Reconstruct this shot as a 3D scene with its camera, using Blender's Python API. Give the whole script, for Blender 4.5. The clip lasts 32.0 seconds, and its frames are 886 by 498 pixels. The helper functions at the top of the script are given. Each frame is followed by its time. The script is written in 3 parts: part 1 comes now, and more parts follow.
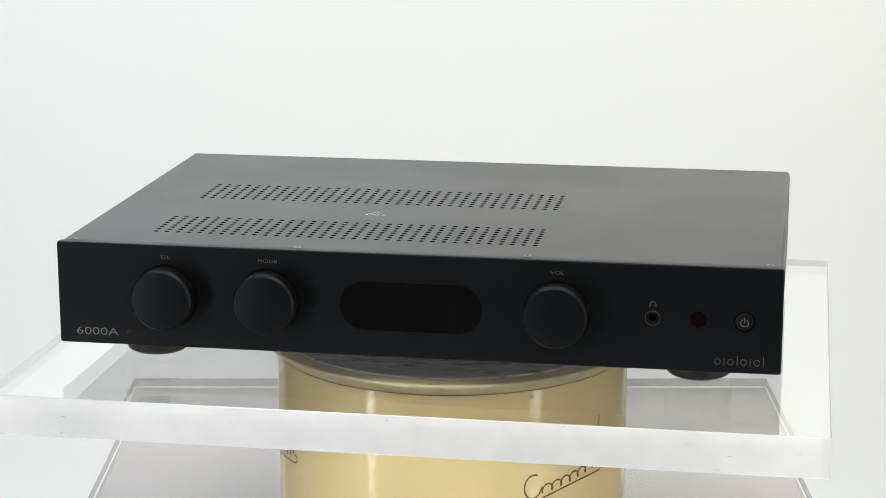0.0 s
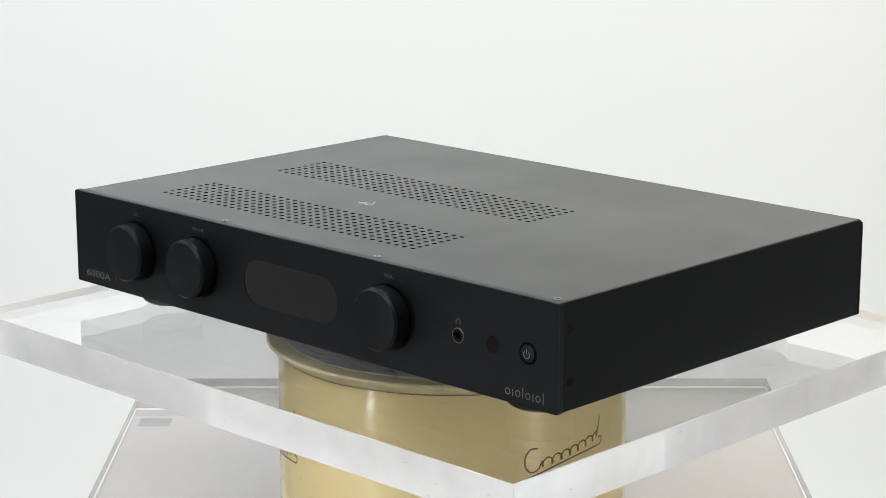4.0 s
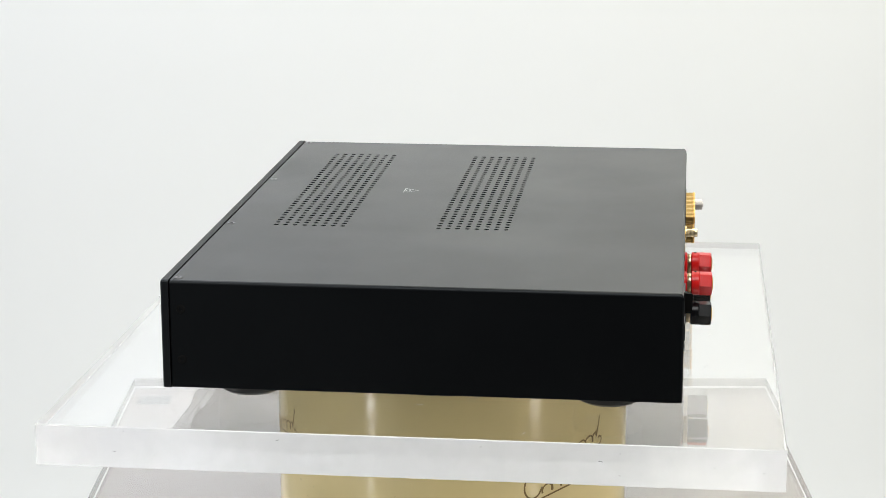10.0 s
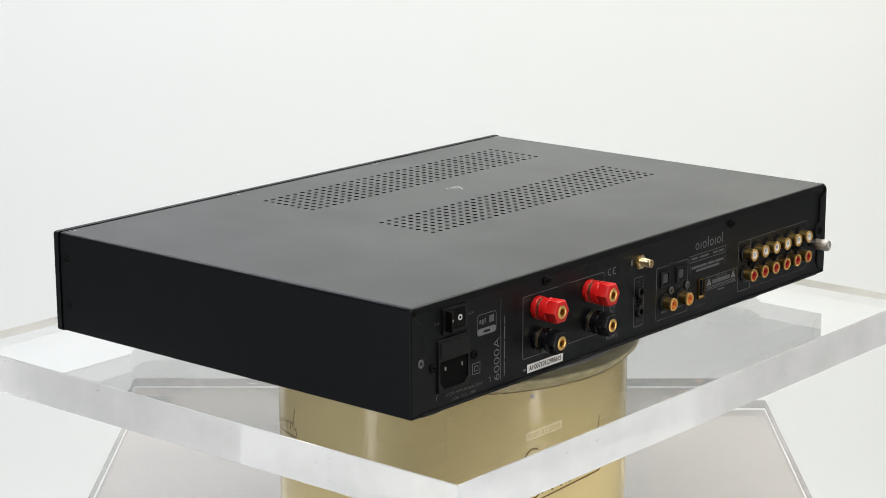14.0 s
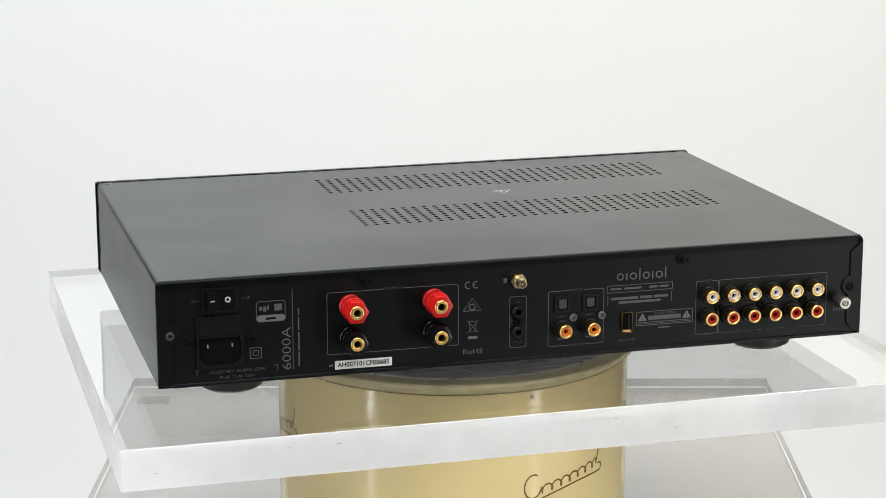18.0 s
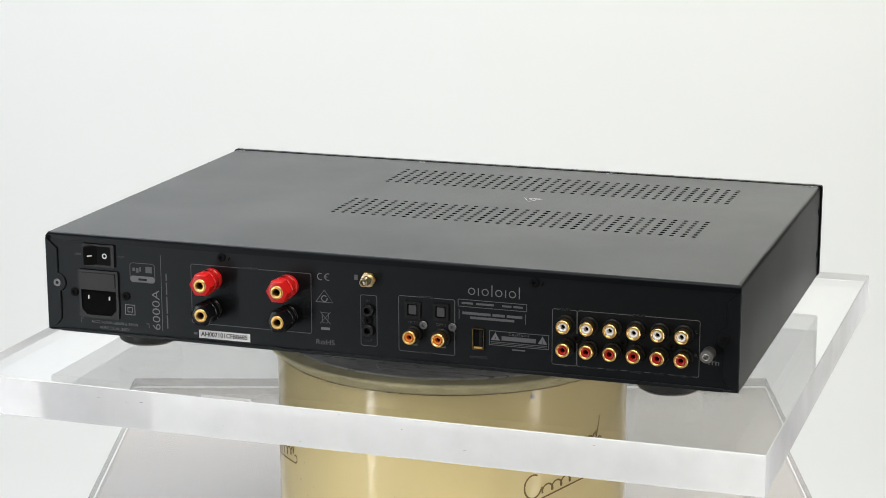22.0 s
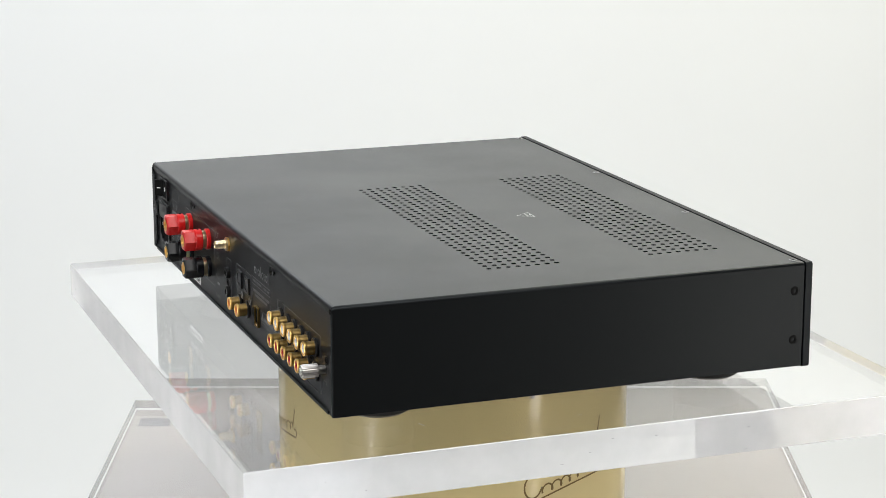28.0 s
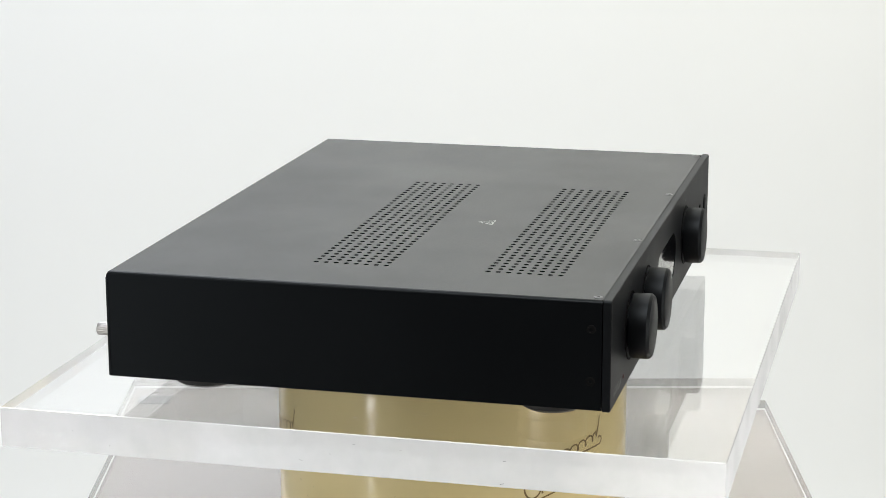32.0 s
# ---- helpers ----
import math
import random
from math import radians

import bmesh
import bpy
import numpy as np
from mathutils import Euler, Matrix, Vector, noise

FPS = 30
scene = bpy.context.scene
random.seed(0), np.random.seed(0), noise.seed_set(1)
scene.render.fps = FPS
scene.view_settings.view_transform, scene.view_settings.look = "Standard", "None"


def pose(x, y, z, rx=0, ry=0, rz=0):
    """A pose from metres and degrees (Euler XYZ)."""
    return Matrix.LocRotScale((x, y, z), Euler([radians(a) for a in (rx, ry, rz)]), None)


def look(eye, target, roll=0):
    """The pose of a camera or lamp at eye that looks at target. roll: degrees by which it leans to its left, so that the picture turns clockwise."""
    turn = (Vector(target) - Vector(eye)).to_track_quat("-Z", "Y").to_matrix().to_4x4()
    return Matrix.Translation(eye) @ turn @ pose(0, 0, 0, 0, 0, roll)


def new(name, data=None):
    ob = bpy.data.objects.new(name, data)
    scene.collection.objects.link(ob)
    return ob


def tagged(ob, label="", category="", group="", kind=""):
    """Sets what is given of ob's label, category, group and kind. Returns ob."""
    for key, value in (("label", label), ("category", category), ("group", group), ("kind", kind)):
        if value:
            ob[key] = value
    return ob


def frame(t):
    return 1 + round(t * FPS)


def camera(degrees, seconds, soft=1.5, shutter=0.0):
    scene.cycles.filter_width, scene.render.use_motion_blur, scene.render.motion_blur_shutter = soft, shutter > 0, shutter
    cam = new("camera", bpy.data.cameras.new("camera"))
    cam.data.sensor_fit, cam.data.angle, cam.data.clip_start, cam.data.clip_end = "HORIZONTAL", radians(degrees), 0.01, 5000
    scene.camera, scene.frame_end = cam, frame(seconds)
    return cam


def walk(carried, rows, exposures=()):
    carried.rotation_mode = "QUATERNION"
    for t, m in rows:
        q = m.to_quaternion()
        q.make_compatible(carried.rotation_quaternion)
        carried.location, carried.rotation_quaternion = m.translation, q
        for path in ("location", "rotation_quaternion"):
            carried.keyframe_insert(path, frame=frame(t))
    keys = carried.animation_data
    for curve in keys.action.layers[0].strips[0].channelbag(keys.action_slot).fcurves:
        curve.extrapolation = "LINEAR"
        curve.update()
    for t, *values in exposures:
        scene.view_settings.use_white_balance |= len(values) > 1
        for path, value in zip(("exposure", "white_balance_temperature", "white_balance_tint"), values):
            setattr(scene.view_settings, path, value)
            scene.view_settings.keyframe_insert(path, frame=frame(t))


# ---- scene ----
# The camera stands still on a tripod in front of a slowly turning display stand.
cam = camera(23.77, 32.0, 0.75)
EYE = Vector((0.0, -1.3713, 1.3749))
YAW, PITCH = radians(-0.2684), radians(-13.3655)
AIM = EYE + Vector((math.sin(YAW) * math.cos(PITCH), math.cos(YAW) * math.cos(PITCH), math.sin(PITCH)))
walk(cam, [(0.0, look(EYE, AIM, -0.0856)), (32.0, look(EYE, AIM, -0.0856))],
     exposures=[(0.0, 0.0), (32.0, 0.0)])

# thick clear acrylic needs long light paths
scene.cycles.max_bounces, scene.cycles.transmission_bounces, scene.cycles.glossy_bounces = 24, 20, 16

# ---- light: two tall studio lamps beside the camera and a ceiling lamp ----
world = bpy.data.worlds.new("studio_air")
scene.world = world
world.use_nodes = True
world.node_tree.nodes["Background"].inputs[0].default_value = (0.9, 0.95, 1.0, 1)
world.node_tree.nodes["Background"].inputs[1].default_value = 0.05


def area_lamp(name, eye, target, wide, high, watts, colour):
    data = bpy.data.lights.new(name, "AREA")
    data.shape, data.size, data.size_y = "RECTANGLE", wide, high
    data.energy, data.color = watts, colour
    ob = new(name, data)
    ob.matrix_world = look(eye, target)
    return ob


# the lamp on the cool side: a bright tube panel between two dimmer reflector wings
area_lamp("strip_softbox", (-1.5375, -1.203, 0.95), (0, 0, 0.97), 0.13, 1.5, 7.6, (0.97, 0.99, 1.0))
area_lamp("softbox_wing", (-1.5955, -1.130, 0.95), (0, 0, 0.97), 0.052, 1.5, 0.80, (0.97, 0.99, 1.0))
area_lamp("softbox_wing", (-1.6375, -1.077, 0.95), (0, 0, 0.97), 0.060, 1.5, 0.45, (0.97, 0.99, 1.0))
area_lamp("softbox_wing", (-1.4765, -1.280, 0.95), (0, 0, 0.97), 0.060, 1.5, 0.50, (0.97, 0.99, 1.0))
area_lamp("strip_softbox", (1.56, -1.18, 0.95), (0, 0, 0.97), 0.25, 1.5, 9.5, (1.0, 0.955, 0.88))
area_lamp("ceiling_softbox", (-0.88, 0.95, 2.62), (-0.75, 1.2, 0), 1.3, 0.8, 28.8, (0.957, 1.0, 1.085))
area_lamp("ceiling_softbox", (0.88, 0.95, 2.62), (0.75, 1.2, 0), 1.3, 0.8, 29.2, (1.0, 0.985, 0.86))
area_lamp("ceiling_softbox", (0.0, -1.0, 2.62), (0, -0.7, 0), 2.2, 0.9, 35.5, (1.0, 1.0, 0.985))


# ---- materials ----
def material(name, colour, rough, metal=0.0, grain=0.0, scale=400.0, stain=0.0, stain_scale=12.0,
             rough_var=0.0, coat=0.0, spec=0.5, stretch=(1, 1, 1), tint=None, specks=0.0, coat_rough=0.05, coat_ior=1.5):
    m = bpy.data.materials.new(name)
    m.use_nodes = True
    nt = m.node_tree
    b = nt.nodes["Principled BSDF"]
    b.inputs["Base Color"].default_value = (*colour, 1)
    b.inputs["Roughness"].default_value = rough
    b.inputs["Metallic"].default_value = metal
    b.inputs["Coat Weight"].default_value = coat
    b.inputs["Specular IOR Level"].default_value = spec
    if tint:
        b.inputs["Specular Tint"].default_value = (*tint, 1)
    tc = nt.nodes.new("ShaderNodeTexCoord")
    mp = nt.nodes.new("ShaderNodeMapping")
    mp.inputs["Scale"].default_value = stretch
    nt.links.new(tc.outputs["Object"], mp.inputs["Vector"])
    if stain or rough_var:
        n = nt.nodes.new("ShaderNodeTexNoise")
        n.inputs["Scale"].default_value, n.inputs["Detail"].default_value = stain_scale, 6
        nt.links.new(mp.outputs["Vector"], n.inputs["Vector"])
        if stain:
            mx = nt.nodes.new("ShaderNodeMix")
            mx.data_type = "RGBA"
            mx.inputs["A"].default_value = tuple(c * (1 - stain) for c in colour) + (1,)
            mx.inputs["B"].default_value = tuple(min(1, c * (1 + stain)) for c in colour) + (1,)
            nt.links.new(n.outputs["Fac"], mx.inputs["Factor"])
            nt.links.new(mx.outputs["Result"], b.inputs["Base Color"])
        if rough_var:
            rg = nt.nodes.new("ShaderNodeMapRange")
            rg.inputs["From Min"].default_value, rg.inputs["From Max"].default_value = 0.3, 0.7
            rg.inputs["To Min"].default_value, rg.inputs["To Max"].default_value = rough - rough_var, rough + rough_var
            nt.links.new(n.outputs["Fac"], rg.inputs["Value"])
            nt.links.new(rg.outputs["Result"], b.inputs["Roughness"])
    if specks:
        sp, th, mk = nt.nodes.new("ShaderNodeTexNoise"), nt.nodes.new("ShaderNodeMapRange"), nt.nodes.new("ShaderNodeMix")
        sp.inputs["Scale"].default_value, sp.inputs["Detail"].default_value = specks, 2
        th.inputs["From Min"].default_value, th.inputs["From Max"].default_value = 0.74, 0.79
        mk.data_type = "RGBA"
        mk.inputs["B"].default_value = tuple(c * 0.35 for c in colour) + (1,)
        nt.links.new(tc.outputs["Object"], sp.inputs["Vector"])
        nt.links.new(sp.outputs["Fac"], th.inputs["Value"])
        nt.links.new(th.outputs["Result"], mk.inputs["Factor"])
        nt.links.new(mx.outputs["Result"], mk.inputs["A"])
        nt.links.new(mk.outputs["Result"], b.inputs["Base Color"])
    if grain:
        g = nt.nodes.new("ShaderNodeTexNoise")
        g.inputs["Scale"].default_value, g.inputs["Detail"].default_value = scale, 3
        bp = nt.nodes.new("ShaderNodeBump")
        bp.inputs["Strength"].default_value, bp.inputs["Distance"].default_value = grain, 0.0004
        nt.links.new(mp.outputs["Vector"], g.inputs["Vector"])
        nt.links.new(g.outputs["Fac"], bp.inputs["Height"])
        nt.links.new(bp.outputs["Normal"], b.inputs["Normal"])
        if coat:
            nt.links.new(bp.outputs["Normal"], b.inputs["Coat Normal"])
            b.inputs["Coat Roughness"].default_value, b.inputs["Coat IOR"].default_value = coat_rough, coat_ior
    return m


def acrylic(name, tint, haze=0.0, milk=0.95, rough=0.0):
    m = bpy.data.materials.new(name)
    m.use_nodes = True
    nt = m.node_tree
    b = nt.nodes["Principled BSDF"]
    b.inputs["Base Color"].default_value = (*tint, 1)
    b.inputs["Transmission Weight"].default_value = 1.0
    b.inputs["IOR"].default_value = 1.49
    b.inputs["Roughness"].default_value = rough
    if haze:                                  # sawn and flame-polished: part clear, part milky, with saw marks
        out = nt.nodes["Material Output"]
        tr, df = nt.nodes.new("ShaderNodeBsdfTranslucent"), nt.nodes.new("ShaderNodeBsdfDiffuse")
        for n in (tr, df):
            n.inputs["Color"].default_value = (milk * 0.985, milk * 0.985, milk, 1)
        both, mix = nt.nodes.new("ShaderNodeMixShader"), nt.nodes.new("ShaderNodeMixShader")
        both.inputs["Fac"].default_value = 0.5
        tc, no, rg = nt.nodes.new("ShaderNodeTexCoord"), nt.nodes.new("ShaderNodeTexNoise"), nt.nodes.new("ShaderNodeMapRange")
        no.inputs["Scale"].default_value, no.inputs["Detail"].default_value = 22, 8
        rg.inputs["From Min"].default_value, rg.inputs["From Max"].default_value = 0.3, 0.7
        rg.inputs["To Min"].default_value, rg.inputs["To Max"].default_value = haze * 0.88, haze * 1.12
        nt.links.new(tc.outputs["Object"], no.inputs["Vector"])
        nt.links.new(no.outputs["Fac"], rg.inputs["Value"])
        nt.links.new(rg.outputs["Result"], mix.inputs["Fac"])
        nt.links.new(tr.outputs["BSDF"], both.inputs[1])
        nt.links.new(df.outputs["BSDF"], both.inputs[2])
        nt.links.new(b.outputs["BSDF"], mix.inputs[1])
        nt.links.new(both.outputs["Shader"], mix.inputs[2])
        nt.links.new(mix.outputs["Shader"], out.inputs["Surface"])
    return m


def hazy_sides(ob, edge):
    """The upright faces of a slab take the edge material."""
    ob.data.materials.append(edge)
    for p in ob.data.polygons:
        if abs(p.normal.z) < 0.95:
            p.material_index = 1


WALL = material("white_backdrop_paper", (0.85, 0.86, 0.855), 0.9, grain=0.05, scale=60, stain=0.02, stain_scale=1.3)
ROOM = material("dark_grey_room_paint", (0.06, 0.06, 0.062), 0.85, grain=0.1, scale=40, stain=0.03, stain_scale=2)
PALEROOM = material("pale_grey_room_paint", (0.36, 0.36, 0.365), 0.85, grain=0.1, scale=40, stain=0.03, stain_scale=2)
FLOOR = material("pale_grey_floor", (0.36, 0.355, 0.345), 0.6, grain=0.1, scale=30, stain=0.06, stain_scale=3)
COVER = material("black_powder_coat", (0.0022, 0.0024, 0.0028), 0.42, spec=0.142, grain=0.07, scale=2600, stain=0.12, stain_scale=6, rough_var=0.06, coat=0.80, coat_rough=0.26, coat_ior=1.15, tint=(0.8, 0.92, 1.0))
PANEL = material("black_anodised_panel", (0.0022, 0.0024, 0.0028), 0.47, spec=0.275, tint=(0.85, 0.93, 1.0), grain=0.12, scale=1500, stain=0.08, stain_scale=14, rough_var=0.04)
REARM = material("black_rear_steel", (0.0035, 0.0037, 0.0041), 0.42, spec=0.25, tint=(0.86, 0.95, 1.0), grain=0.2, scale=1100, stain=0.1, stain_scale=14)
KNOB = material("black_anodised_knob", (0.0035, 0.0037, 0.0042), 0.45, spec=0.24, tint=(0.85, 0.93, 1.0), grain=0.08, scale=1500, rough_var=0.04, stain_scale=40)
RUBBER = material("black_plastic_foot", (0.012, 0.012, 0.0125), 0.35, grain=0.1, scale=800)
PLASTIC = material("black_plastic", (0.006, 0.006, 0.0065), 0.36, spec=0.3, grain=0.05, scale=900)
# near-black that puts the shade of holes and gaps into the colour
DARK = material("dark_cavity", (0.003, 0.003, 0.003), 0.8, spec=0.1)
GLASS = material("smoked_display_glass", (0.003, 0.003, 0.0036), 0.05, coat=0.0, spec=0.72, grain=0.01, scale=30)
PRINT = material("grey_silkscreen", (0.18, 0.18, 0.183), 0.6)
FAINT = material("faint_grey_silkscreen", (0.098, 0.098, 0.103), 0.55)
SHY = material("silver_foil_print", (0.24, 0.24, 0.245), 0.30, 0.9)
GLOSSPRINT = material("glossy_grey_print", (0.088, 0.088, 0.092), 0.45, spec=1.0, grain=0.05, coat=0.6, coat_rough=0.4)
LIGHTPRINT = material("light_grey_print", (0.42, 0.42, 0.42), 0.6)
PRINTF = material("silver_grey_print", (0.16, 0.16, 0.166), 0.5)
WHITE = material("white_label", (0.8, 0.8, 0.79), 0.5)
INK = material("black_ink", (0.02, 0.02, 0.022), 0.6)
STEEL = material("steel_screw", (0.17, 0.17, 0.175), 0.45, 1.0, grain=0.1, scale=500)
NICKEL = material("nickel_plated", (0.72, 0.7, 0.67), 0.4, 1.0, grain=0.05, scale=600)
BLACKSCREW = material("black_oxide_screw", (0.003, 0.003, 0.003), 0.6, 0.0, spec=0.12)
GOLD = material("gold_plate", (0.97, 0.62, 0.21), 0.34, 1.0, grain=0.05, scale=700)
OLDNICKEL = material("dull_nickel", (0.45, 0.43, 0.41), 0.34, 1.0, grain=0.1, scale=600)
OLDBRASS = material("pale_gold_plate", (0.80, 0.66, 0.42), 0.3, 1.0, grain=0.05, scale=700)
OLDGOLD = material("dull_gold_plate", (0.42, 0.28, 0.10), 0.33, 1.0, grain=0.05, scale=700)
RED = material("red_clear_plastic", (0.62, 0.011, 0.010), 0.28, spec=0.42, stain=0.1, stain_scale=200)
REDIN = material("red_socket_plastic", (0.42, 0.014, 0.008), 0.35)
ORANGE = material("orange_socket_plastic", (0.72, 0.19, 0.02), 0.35)
WHITEIN = material("white_socket_plastic", (0.85, 0.81, 0.77), 0.35)
LENS = material("red_indicator_lens", (0.045, 0.006, 0.007), 0.3, spec=0.25)
LEDRED = material("dark_red_lens", (0.0055, 0.0010, 0.0010), 0.13, spec=0.40)
BRASS = material("pale_lacquered_brass", (0.77, 0.632, 0.305), 0.48, 0.1, grain=0.1, scale=520, stain=0.12, stain_scale=16, rough_var=0.08, coat=0.9, stretch=(1, 1, 0.45), specks=150)
BRASSCAP = material("worn_brass_cap", (0.73, 0.63, 0.385), 0.55, 0.0, spec=0.3, grain=0.3, scale=160, stain=0.45, stain_scale=90, rough_var=0.08, specks=260)
ENGRAVE = material("dark_engraved_line", (0.2, 0.13, 0.035), 0.5, 0.2)
PLATTER = material("scratched_aluminium", (0.50, 0.50, 0.50), 0.36, 0.45, grain=1.0, scale=300, stain=0.62, stain_scale=230, rough_var=0.16, stretch=(0.22, 1.7, 1))
PLINTH = material("pale_grey_plinth", (0.190, 0.165, 0.148), 0.5, grain=0.1, scale=90, stain=0.42, stain_scale=7, stretch=(0.4, 2, 1))
ACRYLIC = acrylic("clear_acrylic", (0.985, 0.988, 0.99))
EDGE = acrylic("hazy_cut_acrylic_edge", (0.985, 0.988, 0.99), 0.46, 1.0, 0.035)
BASEEDGE = acrylic("polished_acrylic_edge", (0.985, 0.988, 0.99), 0.40, 0.50, 0.03)
POSTBLACK = material("glossy_black_plastic", (0.004, 0.004, 0.005), 0.26, spec=0.3)
PAD = material("grey_felt", (0.07, 0.07, 0.072), 0.9)
CHIP = material("dark_chip", (0.05, 0.05, 0.055), 0.5)


# ---- mesh helpers ----
def part(name, bm, mat, parent=None, label="", sharp=32.0):
    bmesh.ops.recalc_face_normals(bm, faces=bm.faces)
    for f in bm.faces:
        f.smooth = True
    lim = radians(sharp)
    for e in bm.edges:
        e.smooth = len(e.link_faces) == 2 and e.calc_face_angle(0) < lim
    me = bpy.data.meshes.new(name)
    bm.to_mesh(me)
    bm.free()
    me.materials.append(mat)
    ob = new(name, me)
    if parent is not None:
        ob.parent = parent
    if label:
        ob["label"] = label
    return ob


def shared(name, me, m, parent):
    ob = new(name, me)
    ob.parent = parent
    ob.matrix_basis = m
    return ob


def add_box(bm, x0, x1, y0, y1, z0, z1, bevel=0.0, seg=2):
    r = bmesh.ops.create_cube(bm, size=1, matrix=Matrix.Translation(((x0 + x1) / 2, (y0 + y1) / 2, (z0 + z1) / 2))
                              @ Matrix.Diagonal((abs(x1 - x0), abs(y1 - y0), abs(z1 - z0), 1)))
    if bevel:
        vs = set(r["verts"])
        es = [e for e in bm.edges if e.verts[0] in vs and e.verts[1] in vs]
        bmesh.ops.bevel(bm, geom=es, offset=bevel, segments=seg, affect="EDGES", profile=0.5)


def box(x0, x1, y0, y1, z0, z1, bevel=0.0, seg=2):
    bm = bmesh.new()
    add_box(bm, x0, x1, y0, y1, z0, z1, bevel, seg)
    return bm


def lathe(profile, n=32, m=Matrix()):
    """Turn (radius, height) pairs round z; radius 0 closes the end."""
    bm = bmesh.new()
    rings = []
    for r, h in profile:
        if r < 1e-7:
            rings.append([bm.verts.new((0, 0, h))])
        else:
            rings.append([bm.verts.new((r * math.cos(2 * math.pi * i / n), r * math.sin(2 * math.pi * i / n), h)) for i in range(n)])
    for a, b in zip(rings, rings[1:]):
        for i in range(n):
            j = (i + 1) % n
            if len(a) == 1 and len(b) > 1:
                bm.faces.new((a[0], b[i], b[j]))
            elif len(b) == 1 and len(a) > 1:
                bm.faces.new((a[i], a[j], b[0]))
            elif len(a) > 1:
                bm.faces.new((a[i], a[j], b[j], b[i]))
    bmesh.ops.transform(bm, matrix=m, verts=bm.verts)
    return bm


def rounded(x0, x1, y0, y1, r, n=5):
    """A rounded rectangle's outline in the plane."""
    out = []
    for cx, cy, a0 in ((x1 - r, y1 - r, 0), (x0 + r, y1 - r, 90), (x0 + r, y0 + r, 180), (x1 - r, y0 + r, 270)):
        for i in range(n + 1):
            a = radians(a0 + 90 * i / n)
            out.append((cx + r * math.cos(a), cy + r * math.sin(a)))
    return out


def circle(cx, cy, r, n=24):
    return [(cx + r * math.cos(2 * math.pi * i / n), cy + r * math.sin(2 * math.pi * i / n)) for i in range(n)]


def plate(outlines, holes, m=Matrix(), back=True):
    """A plate in the xy plane from outlines [(loop, z)], the first one the face with its holes, the others going back."""
    bm = bmesh.new()

    def ring(loop, z):
        vs = [bm.verts.new((x, y, z)) for x, y in loop]
        es = [bm.edges.new((vs[i], vs[(i + 1) % len(vs)])) for i in range(len(vs))]
        return vs, es

    def wall(a, b):
        for i in range(len(a)):
            j = (i + 1) % len(a)
            bm.faces.new((a[i], a[j], b[j], b[i]))

    loops = [ring(*o) for o in outlines]
    depth = outlines[-1][1]
    tops = [ring(h, outlines[0][1]) for h in holes]
    bots = [ring(h, depth) for h in holes]
    bmesh.ops.triangle_fill(bm, use_beauty=True, use_dissolve=False, edges=[e for _, es in [loops[0]] + tops for e in es])
    if back:
        bmesh.ops.triangle_fill(bm, use_beauty=True, use_dissolve=False, edges=[e for _, es in [loops[-1]] + bots for e in es])
    for a, b in zip(loops, loops[1:]):
        wall(a[0], b[0])
    for a, b in zip(tops, bots):
        wall(a[0], b[0])
    bmesh.ops.transform(bm, matrix=m, verts=bm.verts)
    return bm


def inset(loop, d):
    """A loop moved inwards by d, corner by corner."""
    turn = sum(a[0] * b[1] - b[0] * a[1] for a, b in zip(loop, loop[1:] + loop[:1]))
    side, out = (1 if turn > 0 else -1), []
    for i, (x, y) in enumerate(loop):
        ax, ay = loop[i - 1]
        bx, by = loop[(i + 1) % len(loop)]
        n = Vector((-(by - ay), bx - ax)).normalized() * d * side
        out.append((x + n.x, y + n.y))
    return out


def line_frame(x0, x1, y0, y1, r, w, m):
    return plate([(rounded(x0, x1, y0, y1, r), 0.00012), (rounded(x0, x1, y0, y1, r), 0)],
                 [rounded(x0 + w, x1 - w, y0 + w, y1 - w, max(r - w, 0.0001))], m, back=False)


def bars(rects, m, h=0.00012):
    """Flat printed bars (x0, x1, y0, y1) in the plane of m."""
    bm = bmesh.new()
    for x0, x1, y0, y1 in rects:
        add_box(bm, x0, x1, y0, y1, 0, h)
    bmesh.ops.transform(bm, matrix=m, verts=bm.verts)
    return bm


def letters(body, size, m, wide=1.0, bold=-0.00004):
    """Words in the built-in font as a thin mesh, centred on m."""
    cu = bpy.data.curves.new("words", "FONT")
    cu.body, cu.size, cu.align_x, cu.align_y = body, size, "CENTER", "CENTER"
    cu.resolution_u, cu.offset = 3, bold
    tmp = new("words", cu)
    bpy.context.view_layer.update()
    me = bpy.data.meshes.new_from_object(tmp.evaluated_get(bpy.context.evaluated_depsgraph_get()))
    bm = bmesh.new()
    bm.from_mesh(me)
    bpy.data.objects.remove(tmp)
    bpy.data.meshes.remove(me)
    bpy.data.curves.remove(cu)
    bmesh.ops.transform(bm, matrix=m @ pose(0, 0, 0.00012) @ Matrix.Diagonal((wide, 1, 1, 1)), verts=bm.verts)
    return bm


